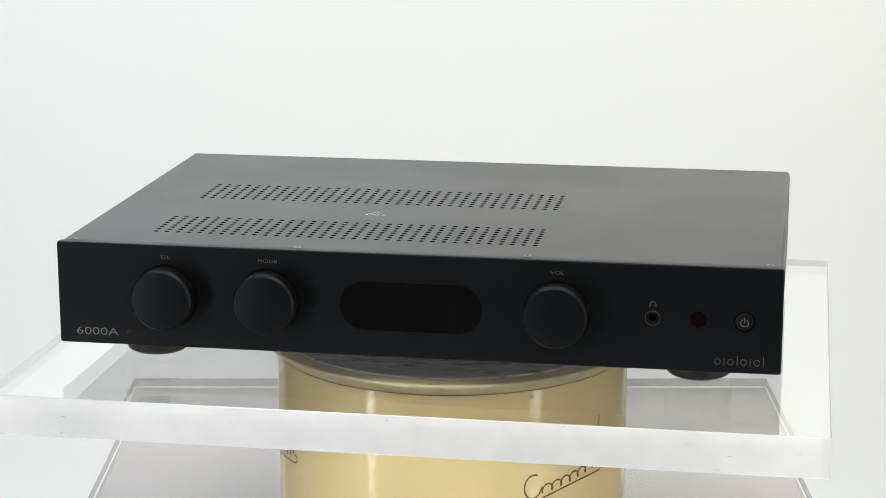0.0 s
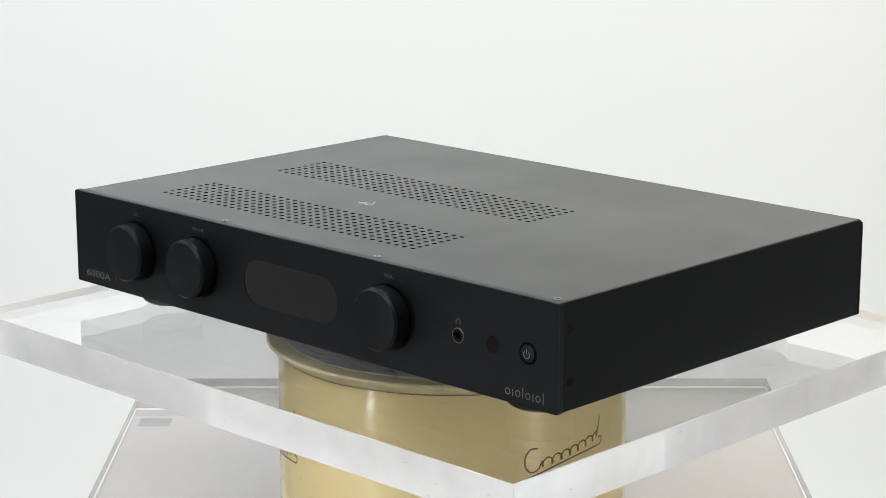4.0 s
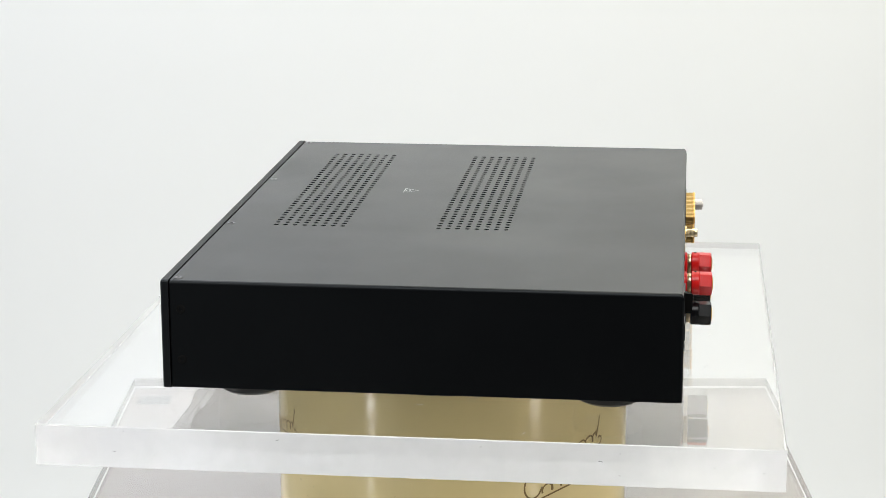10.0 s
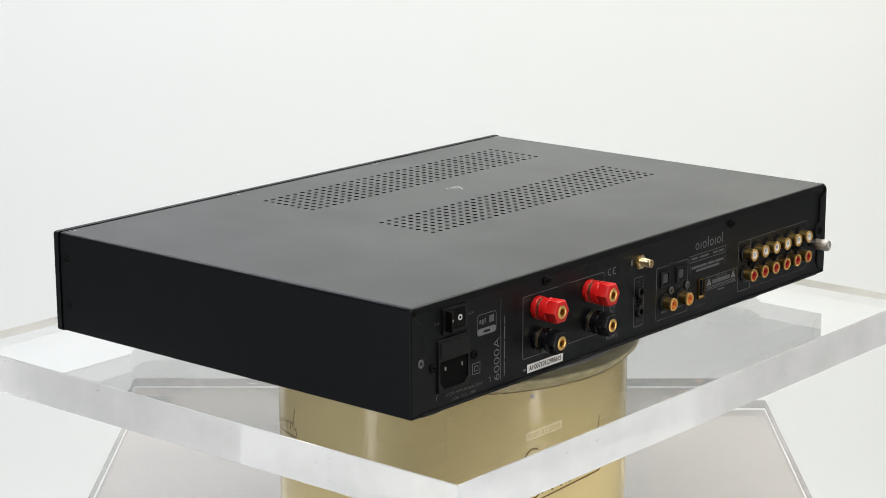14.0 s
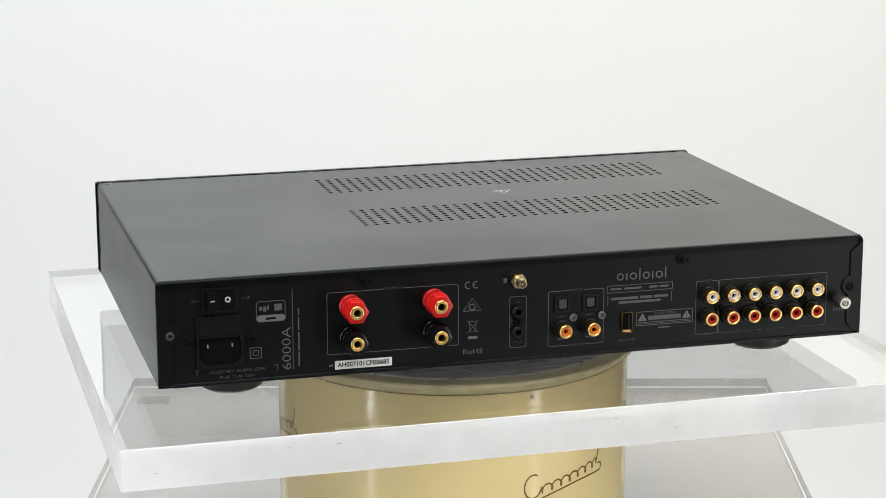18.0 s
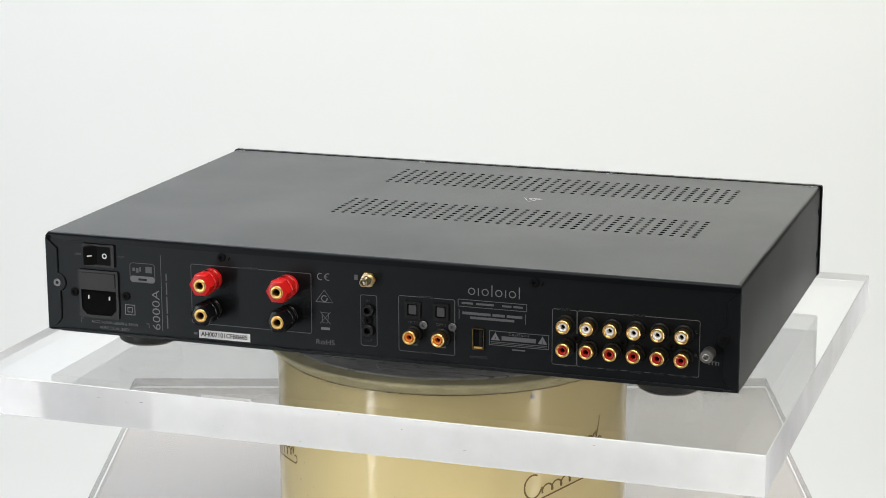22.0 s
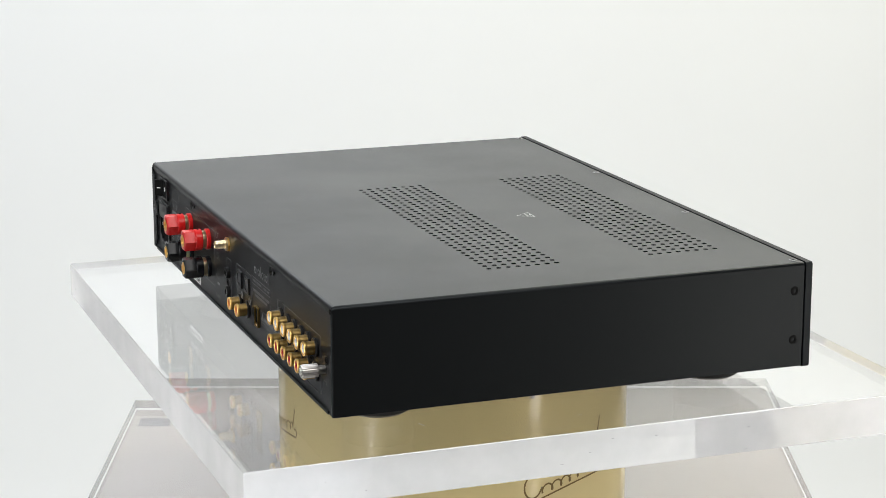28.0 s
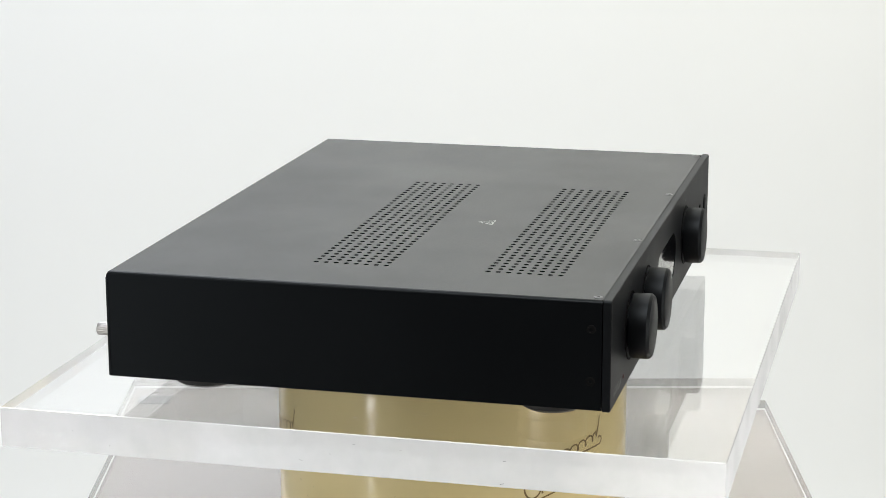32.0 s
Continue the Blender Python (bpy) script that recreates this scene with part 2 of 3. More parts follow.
def stroke(points, w, m):
    """A flat ribbon of width w along points of the plane."""
    bm = bmesh.new()
    prev = None
    for i, (x, y) in enumerate(points):
        x0, y0 = points[max(i - 1, 0)]
        x1, y1 = points[min(i + 1, len(points) - 1)]
        d = math.hypot(x1 - x0, y1 - y0) or 1
        nx, ny = -(y1 - y0) / d * w / 2, (x1 - x0) / d * w / 2
        cur = bm.verts.new((x + nx, y + ny, 0.00012)), bm.verts.new((x - nx, y - ny, 0.00012))
        if prev:
            bm.faces.new((prev[0], cur[0], cur[1], prev[1]))
        prev = cur
    bmesh.ops.transform(bm, matrix=m, verts=bm.verts)
    return bm


# ---- the place: backdrop, room, plinth ----
def backdrop():
    bm = bmesh.new()
    prof = [(0.4, 0.004)] + [(1.42 + 0.28 * math.sin(radians(a)), 0.284 - 0.28 * math.cos(radians(a))) for a in range(0, 91, 6)] + [(1.7, 2.55)]
    rows = []
    for x in (-1.4, -0.7, 0, 0.6, 1.15):
        rows.append([bm.verts.new((x, y, z)) for y, z in prof] + [bm.verts.new((x, y + 0.02 * (z > 0.15), z - 0.004 * (z <= 0.15))) for y, z in reversed(prof)])
    for a, b in zip(rows, rows[1:]):
        n = len(a)
        for i in range(n):
            bm.faces.new((a[i], a[(i + 1) % n], b[(i + 1) % n], b[i]))
    for r in (rows[0], rows[-1]):
        n = len(r) // 2
        for i in range(n - 1):
            bm.faces.new((r[i], r[i + 1], r[2 * n - 2 - i], r[2 * n - 1 - i]))
    return part("backdrop", bm, WALL)


tagged(backdrop(), "seamless white paper backdrop sweeping down to the floor", "backdrop", kind="structure")
tagged(part("floor", box(-2.5, 2.5, -3.0, 1.9, -0.1, 0.0), FLOOR), "pale grey studio floor", "floor", kind="structure")
tagged(part("ceiling", box(-2.5, 2.5, -3.0, 1.9, 2.75, 2.85), ROOM), "dark grey painted studio ceiling", "ceiling", kind="structure")
for wname, c in (("wall_north", (-2.5, 2.5, 1.8, 1.9)), ("wall_south", (-2.5, 2.5, -3.0, -2.9)),
                 ("wall_west", (-2.5, -2.4, -2.9, 1.8)), ("wall_east", (2.4, 2.5, -2.9, 1.8))):
    if wname in ("wall_west", "wall_east"):
        tagged(part(wname, box(*c, 0.0, 2.75), PALEROOM), "plain pale grey studio wall", "wall", kind="structure")
    else:
        tagged(part(wname, box(*c, 0.0, 2.75), ROOM), "plain dark grey studio wall", "wall", kind="structure")

LOWTOP = 0.867
tagged(part("plinth", box(-0.254, 0.250, -0.2595, 0.2400, 0.0, LOWTOP - 0.0256, 0.0015), PLINTH),
       "pale grey plinth under the clear lower shelf", "plinth")
low = part("base_slab", box(-0.2545, 0.2505, -0.26, 0.242, LOWTOP - 0.025, LOWTOP, 0.0002, 1), ACRYLIC)
hazy_sides(low, BASEEDGE)
low.visible_shadow = False
tagged(low, "clear thick acrylic base slab lying on the plinth", "acrylic slab")
tagged(part("felt_pad", box(-0.2465, -0.2215, 0.198, 0.217, LOWTOP - 0.0256, LOWTOP - 0.0252, 0.0001, 1), PAD), "thin dark grey felt pad lying on the plinth", "pad")

# ---- the fixed brass drum of the turntable ----
SLABTOP, THICK = 1.0, 0.0245
CAPTOP = SLABTOP - THICK - 0.0017
drum = tagged(new("turntable_drum"), "pale lacquered brass turntable drum on the acrylic base", "turntable")
drum.location = (0.0, 0.0, LOWTOP)
dh = CAPTOP - LOWTOP
part("drum_body", lathe([(0, 0), (0.1165, 0), (0.118, 0.0015), (0.118, dh - 0.0088), (0.1170, dh - 0.0084), (0, dh - 0.0084)], 128), BRASS, drum)
cap = [(0, dh - 0.0082), (0.1180, dh - 0.0082), (0.1188, dh - 0.0079), (0.1204, dh - 0.0064), (0.1226, dh - 0.0046), (0.1246, dh - 0.0031),
       (0.1255, dh - 0.0022), (0.1258, dh - 0.0012), (0.1254, dh - 0.0004), (0.1248, dh)]   # a flared lip
part("cap", lathe(cap + [(0, dh)], 128), BRASSCAP, drum, "worn cream brass cap ring")
seam = bmesh.new()
rng = random.Random(9)
at = 0.0
while at < 358.0:                             # a dirty joint line, broken here and there
    ln = rng.uniform(1.5, 9.0)
    lo, hi = dh - 0.0086 - rng.uniform(0, 0.0002), dh - 0.0083
    steps = [at + ln * k / 4 for k in range(5)]
    rows = [[seam.verts.new((0.1187 * math.sin(radians(a)), -0.1187 * math.cos(radians(a)), z)) for a in steps] for z in (lo, hi)]
    for k in range(4):
        seam.faces.new((rows[0][k], rows[0][k + 1], rows[1][k + 1], rows[1][k]))
    at += ln + rng.uniform(0.3, 2.2)
part("seam", seam, CHIP, drum, "dark broken seam under the cap")
part("screw", lathe([(0, 0.0004), (0.0012, 0.0003), (0.0017, 0), (0.0017, -0.001), (0, -0.001)], 16,
     pose(0.118 * math.sin(radians(25.2)), -0.118 * math.cos(radians(25.2)), dh - 0.0125, 90, 0, 25.2)), OLDNICKEL, drum, "small domed screw")


def flourish(turn):
    """An engraved swash on the drum: an open loop, a run of small waves, a tall end stroke and an underline."""
    pts = []
    for i in range(25):                       # the big open loop
        a = radians(60 + 290 * i / 24)
        pts.append((0.0085 + 0.0062 * math.cos(a), 0.0095 + 0.0078 * math.sin(a)))
    for i in range(97):                       # small waves
        u = i / 96
        a = 2 * math.pi * 6.5 * u
        pts.append((0.0155 + 0.0465 * u - 0.0019 * math.sin(a), 0.0035 + 0.0026 * (1 - math.cos(a)) + 0.0045 * u))
    for i in range(9):                        # tall stroke
        pts.append((0.0625 + 0.0035 * i / 8, 0.009 + 0.0135 * i / 8))
    under = []
    for i in range(41):                       # the underline with its hook
        u = i / 40
        under.append((0.004 + 0.063 * u, -0.0018 + 0.0024 * math.sin(math.pi * u) + 0.0052 * u))
    for i in range(10):
        a = radians(-70 + 200 * i / 9)
        under.append((0.066 + 0.0024 * math.cos(a), 0.0062 + 0.0026 * math.sin(a)))
    bm = bmesh.new()
    for run in (pts, under):
        prev = None
        for i, (s, h) in enumerate(run):
            s0, h0 = run[max(i - 1, 0)]
            s1, h1 = run[min(i + 1, len(run) - 1)]
            d = math.hypot(s1 - s0, h1 - h0) or 1
            w = 0.00058
            cur = []
            for k in (1, -1):
                ss, hh = s - k * (h1 - h0) / d * w, h + k * (s1 - s0) / d * w
                hh += 0.085 * ss              # the writing climbs
                fi = radians(21.5 + turn) + ss / 0.118
                cur.append(bm.verts.new((0.1182 * math.sin(fi), -0.1182 * math.cos(fi), 1.0158 - 0.1068 - LOWTOP + hh)))
            if prev:
                bm.faces.new((prev[0], cur[0], cur[1], prev[1]))
            prev = cur
    return bm


for turn in (0, -114.5, 120):
    part("engraved_mark", flourish(turn), ENGRAVE, drum, "dark engraved flourish")

# ---- the turning parts: platter, acrylic shelf, amplifier ----
platter = tagged(part("turntable_platter", lathe([(0, 0), (0.1135, 0), (0.114, 0.0003), (0.114, 0.0012), (0.1135, 0.0015), (0, 0.0015)], 96), PLATTER),
                 "scratched dark aluminium platter on top of the brass drum", "turntable platter")
rng = random.Random(9)
for i in range(295):                          # light scratches worn into the platter
    rr, fi = 0.108 * math.sqrt(rng.random()), rng.uniform(0, 360)
    ln, wd = rng.uniform(0.0015, 0.008) * rng.choice((1, 1, 1, 2)), rng.uniform(0.0003, 0.0007)
    part("scratch", bars([(-ln / 2, ln / 2, -wd, wd)], pose(0, 0, 0.00152, 0, 0, fi) @ pose(rr, 0, 0, 0, 0, rng.gauss(90, 28)), 0.00004), (WHITE, WHITE, NICKEL)[i % 3], platter)
shelf = tagged(new("acrylic_shelf"), "clear thick acrylic shelf turning on the platter", "acrylic shelf")
slab = part("slab", box(-0.2504, 0.2504, -0.21265, 0.21265, -THICK, 0.0, 0.0005, 1), ACRYLIC, shelf)
hazy_sides(slab, EDGE)
slab.visible_shadow = False
rng = random.Random(4)
for i in range(44):                           # chips and short scratches along the edges
    side = rng.randrange(4)
    u, z = rng.uniform(-0.95, 0.95), -rng.uniform(0.001, THICK - 0.001)
    ln, wd = rng.uniform(0.0004, 0.0026), rng.uniform(0.00012, 0.0003)
    lean = rng.uniform(-18, 18)
    if side < 2:
        m = pose(u * 0.25, (-0.2128, 0.2128)[side], z, 90, 0, (0, 180)[side])
    else:
        m = pose((0.2506, -0.2506)[side - 2], u * 0.212, z, 90, 0, (90, -90)[side - 2])
    part("scratch", bars([(-ln / 2, ln / 2, -wd / 2, wd / 2)], m @ pose(0, 0, 0, 0, 0, lean), 0.00005), CHIP if i % 3 else PRINT, shelf)

for i in range(230):                          # short bright scratches on the shelf's underside near the turntable
    a, rr, ln = rng.uniform(0, 360), 0.165 - 0.115 * rng.random() ** 1.6, 0.0006 + 0.0054 * rng.random() ** 2
    part("scratch", bars([(-ln / 2, ln / 2, -0.0002, 0.0002)], pose(0, 0, -THICK - 0.00008, 0, 0, a) @ pose(rr, 0, 0, 0, 0, rng.uniform(0, 180)), 0.00004), WHITE, shelf)
for i in range(16):                           # flecks and hairline scratches on the shelf's top
    x, y, ln = rng.uniform(-0.24, 0.24), rng.uniform(-0.2, 0.2), rng.uniform(0.0008, 0.007)
    part("scratch", bars([(-ln / 2, ln / 2, -0.00012, 0.00012)], pose(x, y, 0.00002, 0, 0, rng.uniform(0, 180)), 0.00004), PRINT if i % 2 else WHITE, shelf)

W2, FR, RE, TOP, BOT = 0.2225, -0.1492, 0.1492, 0.0634, -0.0012
amp = tagged(new("stereo_amplifier"), "black metal stereo amplifier standing on the clear acrylic shelf", "amplifier")


def front(x, z, out=0.0):
    return pose(x, FR - out, z, 90, 0, 0)


def rear(x, z, out=0.0):
    return pose(x, RE - 0.0008 + out, z - 0.0005, 90, 0, 180)


def amplifier_case():
    # front panel: thick anodised plate with real openings
    ho = [rounded(-0.0437, 0.0437, 0.0152, 0.0456, 0.0151, 12), circle(0.1462, 0.0306, 0.0042), circle(0.1731, 0.0306, 0.0050), circle(0.2003, 0.0307, 0.0062)]
    outs = [(rounded(-W2 + 0.0008, W2 - 0.0008, BOT + 0.0008, TOP - 0.0008, 0.0012), 0.0),
            (rounded(-W2 + 0.0002, W2 - 0.0002, BOT + 0.0002, TOP - 0.0002, 0.0016), -0.0003),
            (rounded(-W2, W2, BOT, TOP, 0.0018), -0.0009),
            (rounded(-W2, W2, BOT, TOP, 0.0018), -0.0046)]
    part("front_panel", plate(outs, ho, front(0, 0)), PANEL, amp, "satin black anodised front panel", 8)
    part("display_window", plate([(rounded(-0.0437, 0.0437, 0.0152, 0.0456, 0.0151, 12), -0.0004), (rounded(-0.0437, 0.0437, 0.0152, 0.0456, 0.0151, 12), -0.003)], [], front(0, 0)),
         GLASS, amp, "smoked glossy rounded display window")
    part("panel_gap", box(-W2 + 0.0025, W2 - 0.0025, FR + 0.0046, FR + 0.0056, BOT + 0.002, TOP - 0.002), DARK, amp)
    # folded cover: sides and rounded edges
    y0, y1 = FR + 0.0053, RE
    CW, CT = W2 - 0.0009, TOP - 0.0004
    bm = bmesh.new()
    prof = [(CW, BOT + 0.0008)]
    for i in range(6):
        a = radians(90 * i / 5)
        prof.append((CW - 0.0024 + 0.0024 * math.cos(a), CT - 0.0024 + 0.0024 * math.sin(a)))
    for s in (1, -1):
        pr = [(s * x, z) for x, z in prof]
        inn = [(s * (CW - 0.0014), BOT + 0.0008), (s * (CW - 0.0014), CT - 0.0024), (s * (CW - 0.0024), CT - 0.0014)]
        loop = pr + inn[::-1]
        a = [bm.verts.new((x, y0, z)) for x, z in loop]
        bm.faces.new(a)
        for t in (0, 30, 60, 90):             # the rear corner rounds over with the fold
            drop = 0.0022 * (1 - math.cos(radians(t)))
            y = y1 - 0.0022 + 0.0022 * math.sin(radians(t))
            b = [bm.verts.new((x, y, z - drop * max(0.0, (z - CT + 0.0024) / 0.0024))) for x, z in loop]
            for i in range(len(loop)):
                j = (i + 1) % len(loop)
                bm.faces.new((a[i], a[j], b[j], b[i]))
            a = b
        bm.faces.new(a)
    # the top with two fields of round vent holes
    x0, x1 = -CW + 0.0024, CW - 0.0024
    nx, ny, px, py, rad = 35, 8, 0.00709, 0.00617, 0.0017
    vx0, fields = -0.1703 - px / 2, (-0.1109 - py / 2, -0.0064 - py / 2)
    vx1 = vx0 + nx * px
    cuts = [y0]
    for f in fields:
        cuts += [f, f + ny * py]
    cuts.append(y1)

    def quad(xa, xb, ya, yb):
        for z in (CT, CT - 0.0014):
            bm.faces.new([bm.verts.new(v) for v in ((xa, ya, z), (xb, ya, z), (xb, yb, z), (xa, yb, z))])

    for k in (0, 2, 4):
        quad(x0, x1, cuts[k], cuts[k + 1] - (0.0022 if k == 4 else 0))
    fold = [(y1 - 0.0022 + 0.0022 * math.sin(radians(a)), CT - 0.0022 + 0.0022 * math.cos(radians(a))) for a in range(0, 91, 15)]
    fold += [(y1, CT - 0.0046), (y1 - 0.0012, CT - 0.0046)]
    va = [bm.verts.new((x0 - 0.001, y, z)) for y, z in fold]
    vb = [bm.verts.new((x1 + 0.001, y, z)) for y, z in fold]
    for i in range(len(fold) - 1):
        bm.faces.new((va[i], va[i + 1], vb[i + 1], vb[i]))
    for f in fields:
        quad(x0, vx0, f, f + ny * py)
        quad(vx1, x1, f, f + ny * py)
        for i in range(nx):
            for j in range(ny):
                cx, cy = vx0 + (i + 0.5) * px, f + (j + 0.5) * py
                ho_ = [(cx + rad * math.cos(radians(30 * k + 45)), cy + rad * math.sin(radians(30 * k + 45))) for k in range(12)]
                hx, hy = px / 2, py / 2
                sq = [(hx, hy), (hx / 3, hy), (-hx / 3, hy), (-hx, hy), (-hx, hy / 3), (-hx, -hy / 3), (-hx, -hy), (-hx / 3, -hy), (hx / 3, -hy), (hx, -hy), (hx, -hy / 3), (hx, hy / 3)]
                vo = [bm.verts.new((cx + a, cy + b, CT)) for a, b in sq]
                vi = [bm.verts.new((a, b, CT)) for a, b in ho_]
                vd = [bm.verts.new((a, b, CT - 0.0014)) for a, b in ho_]
                for k in range(12):
                    n = (k + 1) % 12
                    bm.faces.new((vo[k], vo[n], vi[n], vi[k]))
                    bm.faces.new((vi[k], vi[n], vd[n], vd[k]))
    part("cover", bm, COVER, amp, "black powder-coated steel cover with two fields of round vents")
    # added near-black sheet: stands in for the shade seen through the vents
    part("vent_shade_sheet", box(-W2 + 0.002, W2 - 0.002, FR + 0.006, RE - 0.004, 0.040, 0.0405), DARK, amp)
    part("bottom_plate", box(-W2 + 0.0016, W2 - 0.0016, FR + 0.005, RE - 0.0004, BOT + 0.0004, BOT + 0.0016, 0.0003, 1), REARM, amp)
    part("rear_panel", box(-W2 + 0.0025, W2 - 0.0025, RE - 0.002, RE - 0.0008, BOT + 0.0018, TOP - 0.0020), REARM, amp, "black steel rear panel with sockets")
    # the folded tabs of the cover at both ends of the rear panel
    for s in (1, -1):
        loop = [(0.0003, 0.0598), (0.0085, 0.0535), (0.0085, 0.0372)] + \
               [(0.0078 + 0.0060 * math.sin(radians(a)), 0.0310 + 0.0060 * math.cos(radians(a))) for a in range(20, 161, 20)] + \
               [(0.0100, 0.0235), (0.0100, 0.0075), (0.0075, 0.0040), (0.0003, 0.0005)]
        face = [(-s * (0.2222 - u), z) for u, z in inset(loop, 0.0005)]
        foot = [(-s * (0.2222 - u), z) for u, z in loop]
        part("end_tab", plate([(face, 0.0013), (foot, 0.0008), (foot, 0.0)], [], rear(0, 0)), REARM, amp, "", 12)
    for s in (1, -1):
        part("corner_relief", lathe([(0.0016, -0.0002), (0.0016, 0.0010), (0, 0.0010)], 12, rear(0.2193 * s, 0.0602)), DARK, amp)
    lip = bmesh.new()
    add_box(lip, -W2 + 0.0095, W2 - 0.0095, RE - 0.0012, RE + 0.0003, BOT + 0.0003, BOT + 0.0024, 0.0003, 1)
    part("rear_lip", lip, REARM, amp)
    for x in (-0.1722, 0.1722):
        for y in (-0.1070, 0.1065):
            part("foot", lathe([(0, 0.0006), (0.0207, 0.0006), (0.0207, -0.0050), (0.0203, -0.0056), (0.0203, -0.0102), (0.0194, -0.0127), (0.0165, -0.0146), (0.0120, -0.0156), (0.0100, -0.0158), (0, -0.0158)], 48, pose(x, y, 0)),
                 RUBBER, amp, "round black plastic foot")


def screw_mesh(r, mat, name):
    bm = lathe([(0, -0.0006), (r * 0.38, -0.0006), (r * 0.42, 0.00025), (r * 0.9, 0.00025), (r, 0.0)], 18)
    me = bpy.data.meshes.new(name)
    for f in bm.faces:
        f.smooth = False
    bm.to_mesh(me)
    bm.free()
    me.materials.append(mat)
    return me


def screws():
    top = screw_mesh(0.0026, STEEL, "screw")
    blk = screw_mesh(0.0027, BLACKSCREW, "screw")
    for x in (-0.2142, -0.0717, 0.0700, 0.2142):
        shared("screw", top, pose(x, -0.1403, TOP - 0.0003), amp)
        shared("screw", blk, pose(x, -0.1403, BOT + 0.0003, 180), amp)
    for s in (1, -1):
        for z in (0.0463, 0.0163):
            shared("screw", blk, pose(s * (W2 - 0.0008), -0.1378, z, 0, 90 * s, 0), amp)
    for x, z in ((0.2028, 0.0257), (0.1666, 0.0256), (-0.0995, 0.0555), (0.1005, 0.0556), (-0.1259, 0.0243), (-0.1536, 0.0245), (-0.1825, 0.0246), (0.0045, 0.0239)):
        shared("screw", blk, rear(x, z, 0.0009), amp)
    shared("screw", top, rear(0.2142, 0.0311, 0.0016), amp)
    shared("screw", blk, rear(-0.2138, 0.0310, 0.0016), amp)
    for x, z in ((-0.0308, 0.0241), (-0.0491, 0.0242)):
        shared("screw", top, rear(x, z, 0.0009), amp)


def front_controls():
    for x, word in ((-0.1529, "SEL"), (-0.0884, "MODE"), (0.0892, "VOL")):
        k = part("knob", lathe([(0.0145, 0.0), (0.0145, 0.0012), (0.0188, 0.0014), (0.0192, 0.0022), (0.0192, 0.0118), (0.0178, 0.0134), (0.0170, 0.0136), (0, 0.0136)], 72,
                               front(x, 0.0312)), KNOB, amp, "round black metal knob with a bevelled rim")
        part("skirt", lathe([(0.0203, 0), (0.0203, 0.0004), (0.0190, 0.0004)], 64, front(x, 0.0312)), DARK, k)
        part("printed_word", letters(word, 0.0030, front(x, 0.0557), 1.45, 0.0), FAINT, amp, "grey printed control name")
    part("printed_model", letters("6000A", 0.0069, front(-0.1982, 0.0066), 1.5, -0.00005), PRINT, amp, "grey printed model number")
    # the maker's mark, as plain shapes
    m = front(0.1966, 0.0034) @ Matrix.Diagonal((0.96, 1.04, 1, 1))
    rects = []
    for i in range(4):
        cx = -0.0120 + i * 0.0080
        part("mark_shape", plate([(circle(cx, 0.0022, 0.0020, 20), 0.00012), (circle(cx, 0.0022, 0.0020, 20), 0)], [circle(cx, 0.0022, 0.0014, 20)], m, back=False), SHY, amp)
        rects.append((cx + 0.0037, cx + 0.0043, 0.0, 0.0062 if i % 2 else 0.0042))
    for rect in rects:
        part("mark_shape", bars([rect], m), SHY, amp)
    part("indicator_lamp", lathe([(0, 0.0007), (0.0010, 0.0006), (0.0016, 0), (0.0016, -0.001)], 16, front(-0.1776, 0.0072)), LENS, amp, "tiny dark red indicator lamp")
    j = part("headphone_socket", lathe([(0.0021, -0.004), (0.0021, 0.0004), (0.0026, 0.0009), (0.0036, 0.0009), (0.0042, 0.0002), (0.0042, -0.002)], 28, front(0.1462, 0.0306)), BLACKSCREW, amp, "dark metal ringed headphone socket")
    part("ring", lathe([(0.0039, 0.0003), (0.0041, 0.0006), (0.0045, 0.0006), (0.0047, 0.0001)], 32, front(0.1462, 0.0306)), STEEL, j, "thin bright metal ring")
    part("bore", lathe([(0, -0.004), (0.0022, -0.004), (0.0022, -0.0002)], 20, front(0.1462, 0.0306)), DARK, j)
    arc = [(0.0016 * math.cos(radians(a)), 0.0016 * math.sin(radians(a))) for a in range(-20, 201, 10)]
    part("headphone_symbol", stroke(arc, 0.0005, front(0.1462, 0.0390)), FAINT, amp)
    part("headphone_symbol", bars([(-0.0020, -0.0011, -0.0015, 0.0), (0.0011, 0.0020, -0.0015, 0.0)], front(0.1462, 0.0390)), FAINT, amp)
    part("remote_window", lathe([(0, 0.0), (0.0047, 0.0), (0.0049, -0.0003), (0.0049, -0.002)], 28, front(0.1731, 0.0306, -0.0004) @ pose(0, 0, 0, 0, 4.7, 0)), LEDRED, amp, "dark red infrared window")
    b = part("power_button", lathe([(0, 0.0012), (0.0041, 0.0011), (0.0053, 0.0006), (0.0056, -0.0006), (0.0056, -0.003)], 36, front(0.2003, 0.0307)), PANEL, amp, "round black power button")
    part("rim", lathe([(0.0060, -0.0008), (0.0060, 0.0003), (0.0065, 0.0003), (0.0066, -0.0002)], 36, front(0.2003, 0.0307)), DARK, b)
    arc = [(0.0022 * math.sin(radians(a)), 0.0022 * math.cos(radians(a))) for a in range(35, 326, 10)]
    part("power_symbol", stroke(arc, 0.0005, front(0.2003, 0.0302, 0.0012)), PRINTF, b)
    part("power_symbol", bars([(-0.00025, 0.00025, 0.0002, 0.0030)], front(0.2003, 0.0302, 0.0012)), PRINTF, b)


